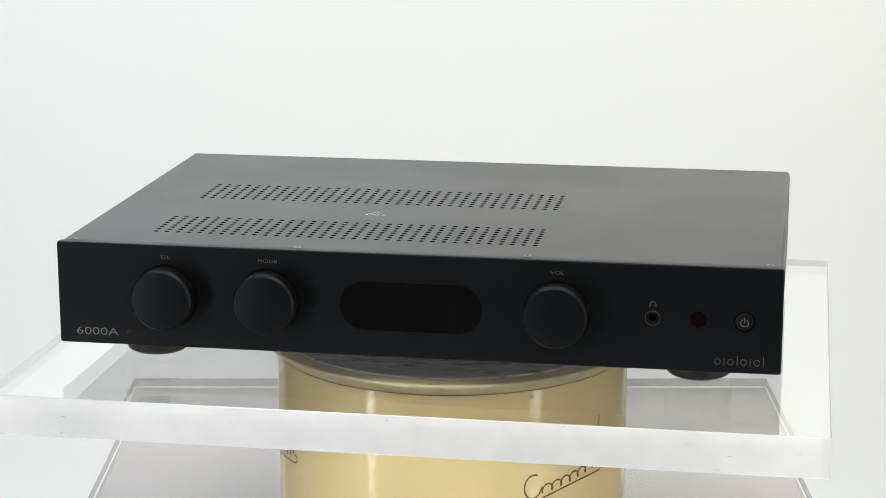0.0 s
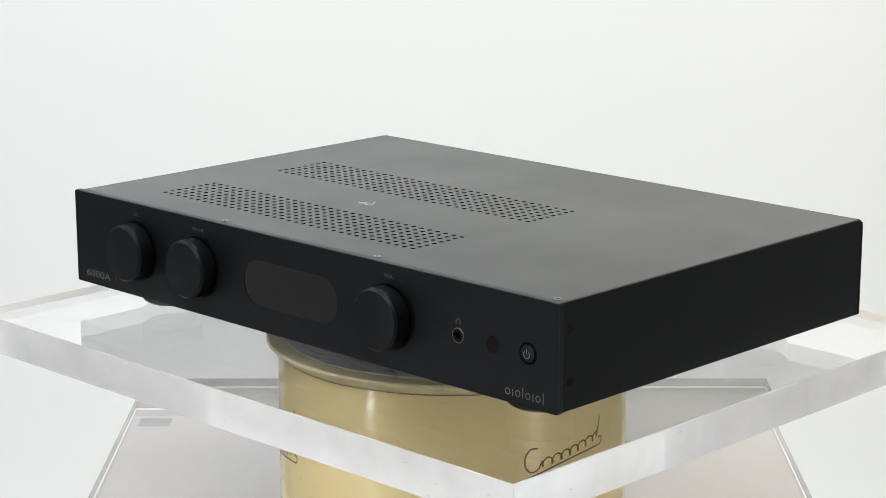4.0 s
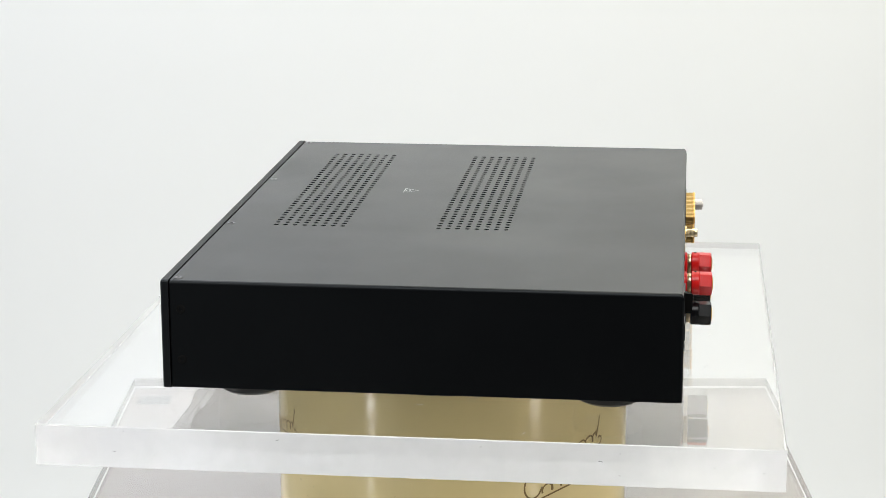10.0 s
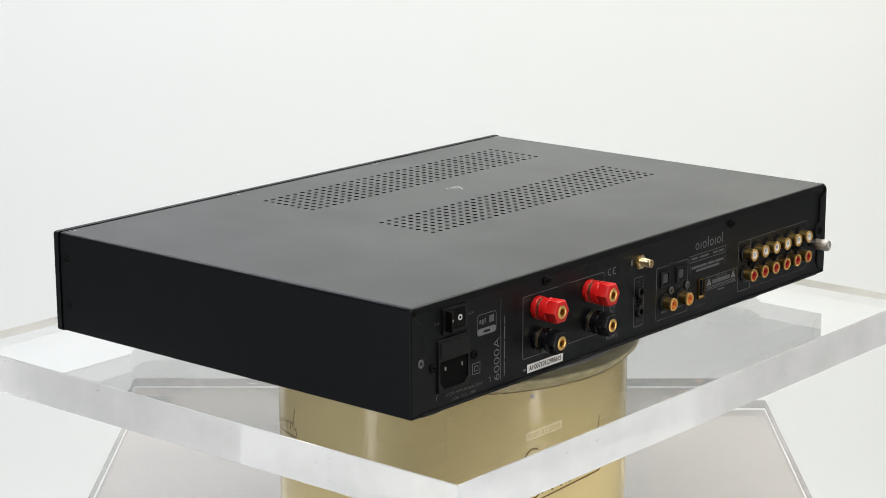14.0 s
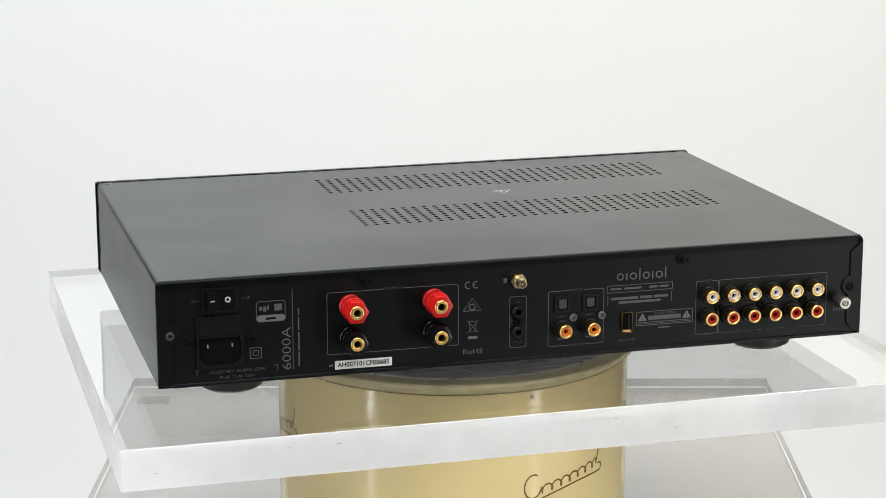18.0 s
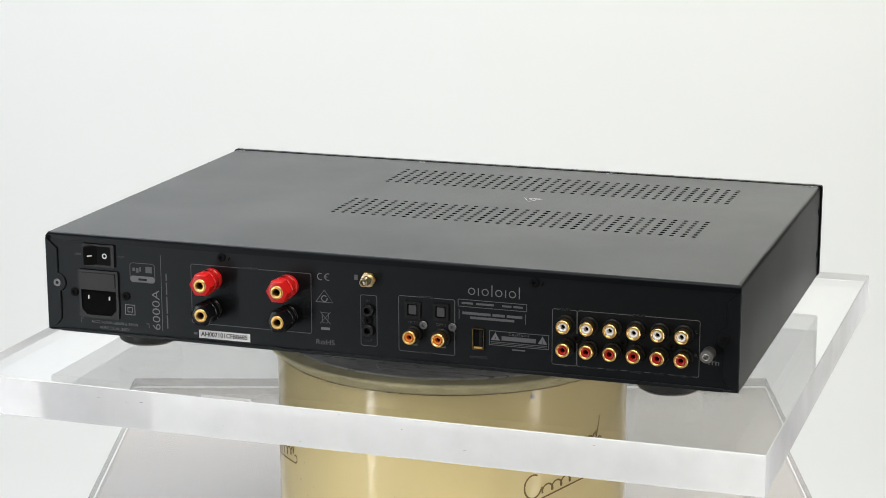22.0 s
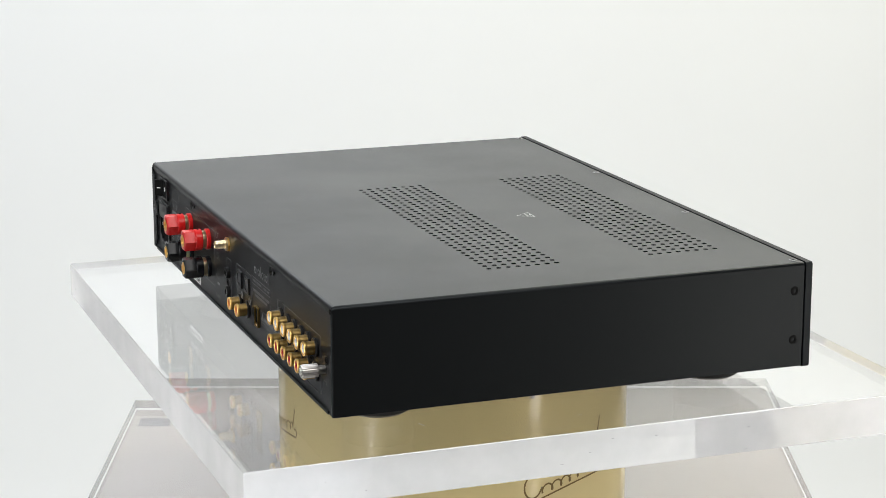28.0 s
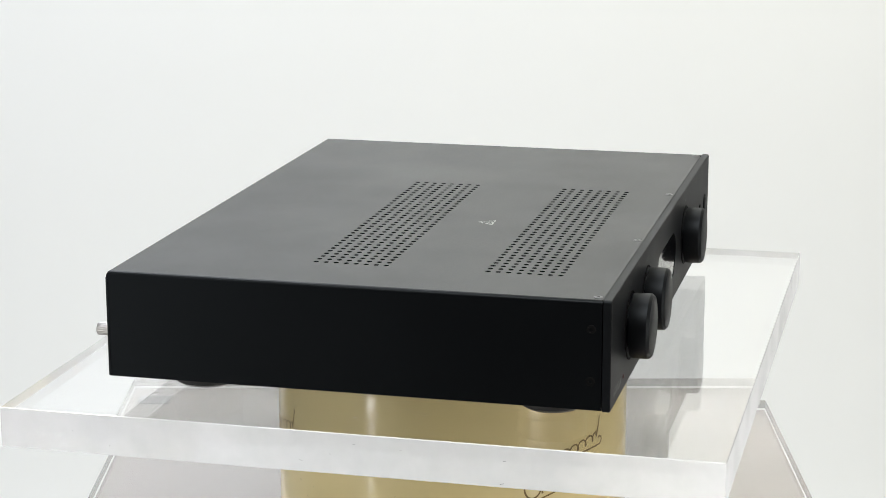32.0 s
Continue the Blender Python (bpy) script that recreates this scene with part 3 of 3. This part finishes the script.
def jack(x, z, inner):
    r = rear(x, z) @ Matrix.Diagonal((0.87, 0.87, 0.84, 1))
    ob = part("phono_socket", lathe([(0.0042, 0.0012), (0.0046, 0.0013), (0.0046, 0.0078)], 28, r), OLDGOLD, amp, "gold-plated phono socket")
    part("rim", lathe([(0.0045, 0.0074), (0.0047, 0.0078), (0.0049, 0.0086), (0.0048, 0.0093), (0.0044, 0.0097), (0.0038, 0.0097), (0.0034, 0.0093), (0.0032, 0.0084), (0.0032, 0.005)], 28, r), GOLD, ob)
    part("collar", lathe([(0.0066, 0), (0.0066, 0.0016), (0.0060, 0.0020), (0.0044, 0.0020)], 24, r), PLASTIC, ob)
    part("insulator", lathe([(0.0033, 0.0086), (0.0031, 0.0092), (0.0026, 0.0094), (0.0020, 0.0092), (0.0016, 0.0085), (0.0016, 0.003)], 24, r), inner, ob)
    part("bore", lathe([(0.0019, 0.005), (0, 0.005)], 16, r), DARK, ob)


def binding_post(x, z, mat, name_label):
    r = rear(x, z)
    ob = part("binding_post", lathe([(0.0070, 0), (0.0070, 0.0023), (0.0066, 0.0027), (0.0040, 0.0027)], 32, r), mat, amp, name_label)
    part("shank", lathe([(0.0059, 0.0026), (0.0061, 0.0030), (0.0061, 0.0050), (0.0058, 0.0054)], 24, r), OLDBRASS, ob, "pale gold-plated shank")
    part("collar", lathe([(0.0040, 0.0053), (0.0068, 0.0053), (0.0072, 0.0057), (0.0072, 0.0098), (0.0068, 0.0103), (0.0060, 0.0103)], 36, r), mat, ob)
    part("slot", bars([(-0.0010, 0.0010, -0.0006, 0.0006)], r @ pose(0, 0.0071, 0.0076, -90, 0, 0), 0.0003), DARK, ob)
    part("grip", lathe([(0.0066, 0.0100), (0.0074, 0.0103), (0.0075, 0.0107), (0.0075, 0.0167), (0.0071, 0.0176), (0.0064, 0.0179), (0.0044, 0.0180)], 6, r), mat, ob, "")
    part("tip", lathe([(0.0045, 0.0175), (0.0041, 0.0181), (0.0036, 0.0184), (0.0031, 0.0185), (0.0026, 0.0184), (0.0022, 0.0181), (0.0021, 0.0174), (0.0021, 0.012)], 24, r), GOLD, ob, "gold-plated hollow tip")
    part("bore", lathe([(0.0021, 0.014), (0, 0.014)], 16, r), DARK, ob)


def rear_panel():
    for x in (0.1074, 0.0567):
        binding_post(x, 0.0413, RED, "red speaker binding post with a gold tip")
        binding_post(x, 0.0225, POSTBLACK, "black speaker binding post with a gold tip")
    for i in range(6):
        x = -0.1188 - i * 0.01406
        jack(x, 0.0320, WHITEIN)
        jack(x, 0.0180, REDIN)
    jack(-0.0240, 0.0173, ORANGE)
    jack(-0.0420, 0.0173, ORANGE)
    # mains switch
    sw = part("mains_switch", plate([(rounded(-0.0108, 0.0108, -0.0072, 0.0072, 0.0008), 0.0016), (rounded(-0.0111, 0.0111, -0.0075, 0.0075, 0.0009), 0.0)], [rounded(-0.0085, 0.0085, -0.0060, 0.0060, 0.0004)],
                                    rear(0.1844, 0.0507)), PLASTIC, amp, "black rocker mains switch")
    bm = bmesh.new()
    prof = [(-0.0083, 0.0058), (-0.0010, 0.0012), (0.0083, 0.0014), (0.0083, -0.001), (-0.0083, -0.001)]
    a = [bm.verts.new((x, -0.0058, z)) for x, z in prof]
    b = [bm.verts.new((x, 0.0058, z)) for x, z in prof]
    bm.faces.new(a)
    bm.faces.new(b)
    for i in range(5):
        bm.faces.new((a[i], a[(i + 1) % 5], b[(i + 1) % 5], b[i]))
    bmesh.ops.transform(bm, matrix=rear(0.1844, 0.0507), verts=bm.verts)
    part("rocker", bm, BLACKSCREW, sw)
    part("on_mark", bars([(-0.0016, 0.0016, -0.00035, 0.00035)], rear(0.1844, 0.0507) @ pose(-0.0050, 0, 0.0038, 0, 32.2, 0)), WHITE, sw)
    part("off_mark", plate([(circle(0, 0, 0.0017), 0.0002), (circle(0, 0, 0.0017), 0)], [circle(0, 0, 0.0010)], rear(0.1844, 0.0507) @ pose(0.0042, 0, 0.00134, 0, -1.2, 0), back=False), WHITE, sw)
    # mains inlet with its fuse drawer
    il = part("mains_inlet", plate([(rounded(-0.0137, 0.0137, -0.0155, 0.0155, 0.0012), 0.0014), (rounded(-0.0140, 0.0140, -0.0158, 0.0158, 0.0014), 0.0)],
                                   [[(-0.0122, 0.0026), (-0.0122, -0.0098), (-0.0085, -0.0136), (0.0085, -0.0136), (0.0122, -0.0098), (0.0122, 0.0026)]], rear(0.1853, 0.0255)), PLASTIC, amp, "black mains inlet with a fuse drawer")
    part("fuse_drawer", plate([(rounded(-0.0118, 0.0118, 0.0042, 0.0138, 0.0008), 0.0020), (rounded(-0.0120, 0.0120, 0.0040, 0.0140, 0.0008), 0.0012)], [], rear(0.1853, 0.0255)), PLASTIC, il)
    part("cavity", bars([(-0.0121, 0.0121, -0.0135, 0.0025)], rear(0.1853, 0.0255), 0.0003), DARK, il)
    for px, pz in ((-0.0072, -0.0022), (0.0072, -0.0022)):
        part("pin", bars([(px - 0.0004, px + 0.0004, pz - 0.0011, pz + 0.0011)], rear(0.1853, 0.0255), 0.0012), NICKEL, il)
    # aerial connector
    an = part("aerial_socket", lathe([(0.0048, 0), (0.0048, 0.0014), (0.0030, 0.0015)], 6, rear(0.0041, 0.0493)), GOLD, amp, "gold threaded aerial connector")
    bm = lathe([(0.0042, 0.0014), (0.0042, 0.0021), (0.0027, 0.0022)] + [(0.0026 + (0.00016 if k % 2 else 0), 0.0025 + 0.00045 * k) for k in range(13)] + [(0.0026, 0.0090), (0.0021, 0.0092), (0.0019, 0.0085), (0.0019, 0.006)], 24, rear(0.0041, 0.0493))
    part("thread", bm, OLDBRASS, an)
    part("pin", lathe([(0.0019, 0.0065), (0.0008, 0.0065), (0.0006, 0.0086), (0, 0.0086)], 16, rear(0.0041, 0.0493)), NICKEL, an)
    # trigger sockets
    for z in (0.0302, 0.0176):
        t = part("trigger_socket", lathe([(0.0038, 0), (0.0038, 0.0022), (0.0034, 0.0026), (0.0020, 0.0026), (0.0018, 0.0)], 24, rear(0.0046, z)), PLASTIC, amp, "small black trigger socket")
        part("bore", lathe([(0.0019, 0.0006), (0, 0.0006)], 16, rear(0.0046, z)), DARK, t)
    # optical sockets
    for x in (-0.0240, -0.0418):
        o = part("optical_socket", plate([(rounded(-0.0050, 0.0050, -0.0053, 0.0053, 0.0006), 0.0011), (rounded(-0.0052, 0.0052, -0.0055, 0.0055, 0.0006), 0)],
                                         [rounded(-0.0032, 0.0032, -0.0033, 0.0036, 0.0005)], rear(x, 0.0328)), PLASTIC, amp, "black optical socket with a shutter")
        part("shutter", bars([(-0.0031, 0.0031, -0.0032, 0.0035)], rear(x, 0.0328), 0.0004), DARK, o)
        part("flap", plate([(rounded(-0.0024, 0.0024, -0.0026, 0.0030, 0.0006), 0.0009), (rounded(-0.0026, 0.0026, -0.0028, 0.0032, 0.0006), 0.0003)], [], rear(x, 0.0328)), CHIP, o, "grey sprung shutter flap")
        part("latch", bars([(-0.0012, 0.0012, -0.0042, -0.0036)], rear(x, 0.0328), 0.0013), REARM, o)
    # update port
    u = part("usb_port", plate([(rounded(-0.0034, 0.0034, -0.0064, 0.0064, 0.0004), 0.0016), (rounded(-0.0034, 0.0034, -0.0064, 0.0064, 0.0004), 0)],
                               [rounded(-0.0032, 0.0032, -0.0062, 0.0062, 0.0003)], rear(-0.0653, 0.0184)), OLDGOLD, amp, "upright dull gold-edged data port")
    part("socket_back", bars([(-0.0030, 0.0030, -0.0060, 0.0060)], rear(-0.0653, 0.0184), 0.0004), DARK, u)
    part("contact", bars([(-0.0026, 0.0026, -0.0058, -0.0046)], rear(-0.0653, 0.0184), 0.0012), GOLD, u, "gold contact strip")
    part("tongue", bars([(0.0006, 0.0022, -0.0054, 0.0054)], rear(-0.0653, 0.0184), 0.0010), PLASTIC, u)
    # knurled ground post
    bm = bmesh.new()
    rings = []
    for h, r0 in ((0, 0.0026), (0.0036, 0.0026), (0.0037, 0.0040), (0.0116, 0.0040), (0.0122, 0.0036), (0.0122, 0.0024)):
        rings.append([bm.verts.new(((r0 + (0.0002 if k % 2 and r0 > 0.003 else 0)) * math.cos(math.pi * k / 24), (r0 + (0.0002 if k % 2 and r0 > 0.003 else 0)) * math.sin(math.pi * k / 24), h)) for k in range(48)])
    for a, b in zip(rings, rings[1:]):
        for k in range(48):
            bm.faces.new((a[k], a[(k + 1) % 48], b[(k + 1) % 48], b[k]))
    bm.faces.new(rings[-1])
    bmesh.ops.transform(bm, matrix=rear(-0.2050, 0.0236) @ Matrix.Diagonal((0.94, 0.94, 1.14, 1)), verts=bm.verts)
    g = part("ground_post", bm, OLDNICKEL, amp, "knurled nickel ground post")
    part("core", lathe([(0.0022, 0.0119), (0.0022, 0.0127), (0.0017, 0.0129), (0.0016, 0.0122), (0, 0.0122)], 20, rear(-0.2050, 0.0236) @ Matrix.Diagonal((0.94, 0.94, 1.14, 1))), NICKEL, g)
    part("ground_symbol", bars([(-0.003, 0.003, 0.001, 0.0014), (-0.0032, -0.0024, -0.0008, 0.001), (-0.0012, -0.0004, -0.0008, 0.001), (0.0008, 0.0016, -0.0008, 0.001), (0.0026, 0.0032, -0.0008, 0.001)], rear(-0.2068, 0.0160)), FAINT, amp)


def rear_print():
    def w(body, size, x, z, mat=FAINT, wide=1.25, turn=0):
        part("printed_word", letters(body, size, rear(x, z, 0.00016) @ pose(0, 0, 0, 0, 0, turn), wide), mat, amp)

    def fr(x0, x1, z0, z1, mat=FAINT, r=0.0014):
        cx, cz = (x0 + x1) / 2, (z0 + z1) / 2
        a, b = abs(x1 - x0) / 2, abs(z1 - z0) / 2
        part("printed_frame", line_frame(-a, a, -b, b, r, 0.0004, rear(cx, cz)), mat, amp)

    def ba(rects, x, z, mat=FAINT):
        for rect in rects:
            part("printed_bar", bars([rect], rear(x, z)), mat, amp)

    fr(0.1217, 0.0413, 0.0121, 0.0501)
    fr(0.0096, -0.0012, 0.0077, 0.0397)
    fr(-0.0148, -0.0506, 0.0065, 0.0412)
    fr(-0.1104, -0.1256, 0.0069, 0.0410)
    fr(-0.1256, -0.1985, 0.0069, 0.0410)
    for xx, zz, ww in ((0.0822, 0.0501, 0.0120), (-0.0327, 0.0412, 0.0098), (-0.0327, 0.0067, 0.0082), (-0.118, 0.0409, 0.006), (-0.162, 0.0409, 0.008)):
        part("printed_bar", bars([(-ww / 2, ww / 2, -0.0005, 0.0005)], rear(xx, zz), 0.0002), REARM, amp)
    w("OUTPUT", 0.0023, 0.0822, 0.0501)
    w("DIGITAL", 0.0020, -0.0327, 0.0412)
    w("INPUT", 0.0020, -0.0327, 0.0067)
    w("OUT", 0.0020, -0.1180, 0.0409)
    w("INPUT", 0.0020, -0.162, 0.0409)
    w("PRE", 0.0020, -0.1185, 0.0068)
    for i, s in enumerate(("POWER", "AUX1", "AUX2", "AUX3", "PHONO")):
        part("printed_bar", bars([(-0.0052, 0.0052, -0.0005, 0.0005)], rear(-0.1329 - i * 0.01406, 0.0069), 0.0002), REARM, amp)
        w(s, 0.0020, -0.1329 - i * 0.01406, 0.0068)
    w("L", 0.003, -0.1965, 0.0340)
    w("R", 0.003, -0.1965, 0.0200)
    w("OPT1", 0.0022, -0.0240, 0.0250)
    w("OPT2", 0.0022, -0.0418, 0.0250)
    ba([(-0.0028, 0.0028, -0.0009, 0.0009)], -0.0240, 0.0116)
    ba([(-0.0028, 0.0028, -0.0009, 0.0009)], -0.0418, 0.0116)
    w("UPDATE", 0.0024, -0.0655, 0.0070)
    w("IN", 0.0020, 0.0044, 0.0362)
    w("OUT", 0.0021, 0.0044, 0.0112)
    w("12V\nTRIG", 0.0019, 0.0078, 0.0239, FAINT, 1.1)
    w("ON", 0.0022, 0.1995, 0.0504, GLOSSPRINT)
    w("OFF", 0.0022, 0.1694, 0.0505, GLOSSPRINT)
    w("AC220-240V~50/60Hz 330W", 0.0027, 0.1753, 0.0072, GLOSSPRINT, 1.0)
    for sx in (-1, 1):
        ba([(-0.0002, 0.0002, -0.0012, 0.0012)], 0.1753 + sx * 0.0238, 0.0072)
        ba([(-0.0010, 0.0010, -0.0002, 0.0002)], 0.1753 + sx * 0.0230, 0.0088)
    w("FUSE T2 AL 250V", 0.0027, 0.1754, 0.0037, GLOSSPRINT, 1.05)
    w("6000A", 0.0076, 0.1458, 0.0182, GLOSSPRINT, 1.3, 90)
    ba([(-0.0002, 0.0002, -0.0243, 0.0243)], 0.1421, 0.0295)
    ba([(-0.0004, 0.0004, -0.0177, -0.0090), (-0.0004, 0.0004, -0.0080, 0.0030), (-0.0004, 0.0004, 0.0042, 0.0120), (-0.0004, 0.0004, 0.0132, 0.0177)], 0.1386, 0.0246)
    w("RoHS", 0.0047, 0.0326, 0.0075, PRINTF, 1.15)
    # conformity marks
    for cx in (-0.0022, 0.0026):
        arc = [(cx + 0.0020 * math.cos(radians(a)), 0.0020 * math.sin(radians(a))) for a in range(65, 296, 10)]
        part("conformity_mark", stroke(arc, 0.0006, rear(0.0330, 0.0487)), PRINTF, amp)
    ba([(0.0008, 0.0022, -0.00025, 0.00025)], 0.0330, 0.0487, PRINTF)
    tri = [(-0.0056, -0.0030), (0.0056, -0.0030), (0.0, 0.0046), (-0.0056, -0.0030)]
    part("conformity_mark", stroke(tri, 0.0006, rear(0.0329, 0.0358)), FAINT, amp)
    part("conformity_mark", stroke([(0.0018 * math.cos(radians(a)), -0.0007 + 0.0018 * math.sin(radians(a))) for a in range(40, 381, 12)], 0.0006, rear(0.0329, 0.0358)), PRINTF, amp)
    part("bin_mark", stroke([(-0.0022, 0.0034), (0.0022, 0.0034), (0.0016, -0.0030), (-0.0016, -0.0030), (-0.0022, 0.0034)], 0.0005, rear(0.0325, 0.0228)), FAINT, amp)
    part("bin_mark", stroke([(-0.0034, 0.0040), (0.0034, -0.0036)], 0.0004, rear(0.0325, 0.0228)), FAINT, amp)
    part("bin_mark", stroke([(0.0034, 0.0040), (-0.0034, -0.0036)], 0.0004, rear(0.0325, 0.0228)), FAINT, amp)
    ba([(-0.0029, 0.0029, -0.0008, 0.0008)], 0.0325, 0.0162, PRINTF)
    fr(0.1678, 0.1608, 0.0136, 0.0203, GLOSSPRINT, 0.0003)
    fr(0.1661, 0.1625, 0.0153, 0.0186, GLOSSPRINT, 0.0003)
    # the audio format mark, as plain shapes
    fr(0.1636, 0.1462, 0.0352, 0.0478, FAINT, 0.0022)
    part("format_mark", plate([(rounded(-0.0085, 0.0085, -0.0062, -0.0021, 0.0020), 0.00012), (rounded(-0.0085, 0.0085, -0.0062, -0.0021, 0.0020), 0)],
                              [rounded(-0.0030, 0.0030, -0.0050, -0.0036, 0.0003)], rear(0.1549, 0.0415), back=False), PRINTF, amp)
    ba([(0.0022, 0.0066, 0.0002, 0.0042), (-0.0068, -0.0050, 0.0008, 0.0030), (-0.0044, -0.0026, 0.0000, 0.0030), (-0.0020, -0.0010, 0.0008, 0.0036)], 0.1549, 0.0415)
    # serial label
    lab = part("serial_label", bars([(-0.0173, 0.0173, -0.0026, 0.0026)], rear(0.0999, 0.0056), 0.0002), WHITE, amp, "white paper serial label")
    part("printed_serial", letters("AH007101CFBB685", 0.0040, rear(0.0999, 0.0056, 0.0002), 0.96, 0.00008), INK, lab)
    ba([(-0.0012, 0.0012, -0.0007, 0.0007)], 0.1195, 0.0056)
    # maker's mark and address, as plain shapes
    m = rear(-0.0741, 0.0448)
    rects = []
    for i in range(4):
        cx = -0.0132 + i * 0.0084
        part("mark_shape", plate([(circle(cx, 0.0024, 0.0022, 20), 0.00012), (circle(cx, 0.0024, 0.0022, 20), 0)], [circle(cx, 0.0024, 0.0016, 20)], m, back=False), PRINTF, amp)
        rects.append((cx + 0.0039, cx + 0.0045, 0.0, 0.0070 if i % 2 else 0.0046))
    for rect in rects:
        part("mark_shape", bars([rect], m), PRINTF, amp)
    fr(-0.0523, -0.0951, 0.0373, 0.0420, FAINT, 0.0003)
    ba([(-0.0190, -0.0120, -0.0006, 0.0006), (-0.0100, 0.0010, -0.0006, 0.0006), (0.0060, 0.0118, -0.0006, 0.0006), (0.0130, 0.0188, -0.0006, 0.0006)], -0.0737, 0.0397)
    ba([(-0.0186, -0.0010, -0.0008, 0.0008), (0.0002, 0.0078, -0.0008, 0.0008), (0.0090, 0.0186, -0.0008, 0.0008), (-0.0136, 0.0136, -0.0033, -0.0018),
        (-0.0208, -0.0204, -0.0040, 0.0022), (0.0204, 0.0208, -0.0040, 0.0022)], -0.0737, 0.0336)
    # caution label
    fr(-0.0718, -0.1087, 0.0153, 0.0243, FAINT, 0.0003)
    for dx in (-0.0145, 0.0145):
        part("warning_mark", plate([([(dx - 0.0028, -0.0020), (dx + 0.0028, -0.0020), (dx, 0.0028)], 0.00012), ([(dx - 0.0028, -0.0020), (dx + 0.0028, -0.0020), (dx, 0.0028)], 0)], [], rear(-0.0902, 0.0205)), PRINTF, amp)
        ba([(-0.0003, 0.0003, -0.0008, 0.0014)], -0.0902 - dx, 0.0198, REARM)
    ba([(-0.0106, 0.0106, -0.0018, 0.0008)], -0.0902, 0.0205, FAINT)
    w("CAUTION", 0.0020, -0.0902, 0.0226, PRINTF, 1.4)
    ba([(-0.0172, 0.0172, -0.0002, 0.0002), (-0.0172, 0.0172, -0.0011, -0.0008)], -0.0902, 0.0174)
    ba([(-0.004, 0.004, -0.0004, 0.0004)], -0.0902, 0.0135)
    # small aerial symbol
    ba([(-0.0011, 0.0011, -0.0016, 0.0016)], 0.0123, 0.0500)
    part("press_mark", bars([(-0.0004, 0.0004, -0.0012, 0.0012)], rear(-0.1045, 0.0550) @ pose(0, 0, 0, 0, 0, -30), 0.0004), DARK, amp)
    part("press_mark", bars([(-0.0004, 0.0004, -0.0012, 0.0012)], rear(0.0955, 0.0550) @ pose(0, 0, 0, 0, 0, -30), 0.0004), DARK, amp)


def top_mark():
    m = pose(-0.0432, -0.0385, TOP - 0.0004)
    part("warning_mark", stroke([(-0.0064, -0.0045), (0.0064, -0.0045), (0.0, 0.0056), (-0.0064, -0.0045)], 0.0006, m), LIGHTPRINT, amp, "grey printed warning triangle")
    part("warning_mark", stroke([(-0.0026, -0.0030), (-0.0026, 0.0002), (-0.0010, -0.0018), (0.0008, 0.0002), (0.0022, -0.0030)], 0.0005, m), LIGHTPRINT, amp)
    part("warning_mark", stroke([(-0.0018, -0.0034), (0.0020, -0.0034)], 0.0005, m), LIGHTPRINT, amp)


amplifier_case()
screws()
front_controls()
rear_panel()
rear_print()
top_mark()


def motions():
    """The stand turns clockwise, seen from above, carrying platter, shelf and amplifier."""
    rows = [(0.0, -9.55), (1.0, -18.12), (2.0, -26.68), (3.0, -35.25), (4.5, -48.64), (6.0, -62.03), (7.0, -70.45), (8.0, -78.96), (9.0, -87.63), (10.0, -96.31), (11.0, -104.85), (12.0, -113.28), (13.0, -121.60), (14.0, -129.88), (15.5, -142.85), (17.0, -155.83), (18.0, -164.22), (19.0, -172.62), (20.0, -181.09), (21.0, -189.68), (22.0, -198.31), (23.0, -206.83), (24.0, -215.28), (25.0, -223.79), (26.5, -236.65), (28.0, -249.50), (29.0, -257.95), (30.0, -266.53), (31.0, -275.11), (32.0, -283.60)]
    turn = [(t, pose(0, 0, 0, 0, 0, a)) for t, a in rows]
    walk(platter, [(t, pose(0, 0, CAPTOP) @ m) for t, m in turn])
    walk(shelf, [(t, pose(0, 0, SLABTOP) @ m) for t, m in turn])
    walk(amp, [(t, pose(0, 0, SLABTOP + 0.0159) @ m @ pose(-0.0017, 0.0049, 0)) for t, m in turn])


motions()
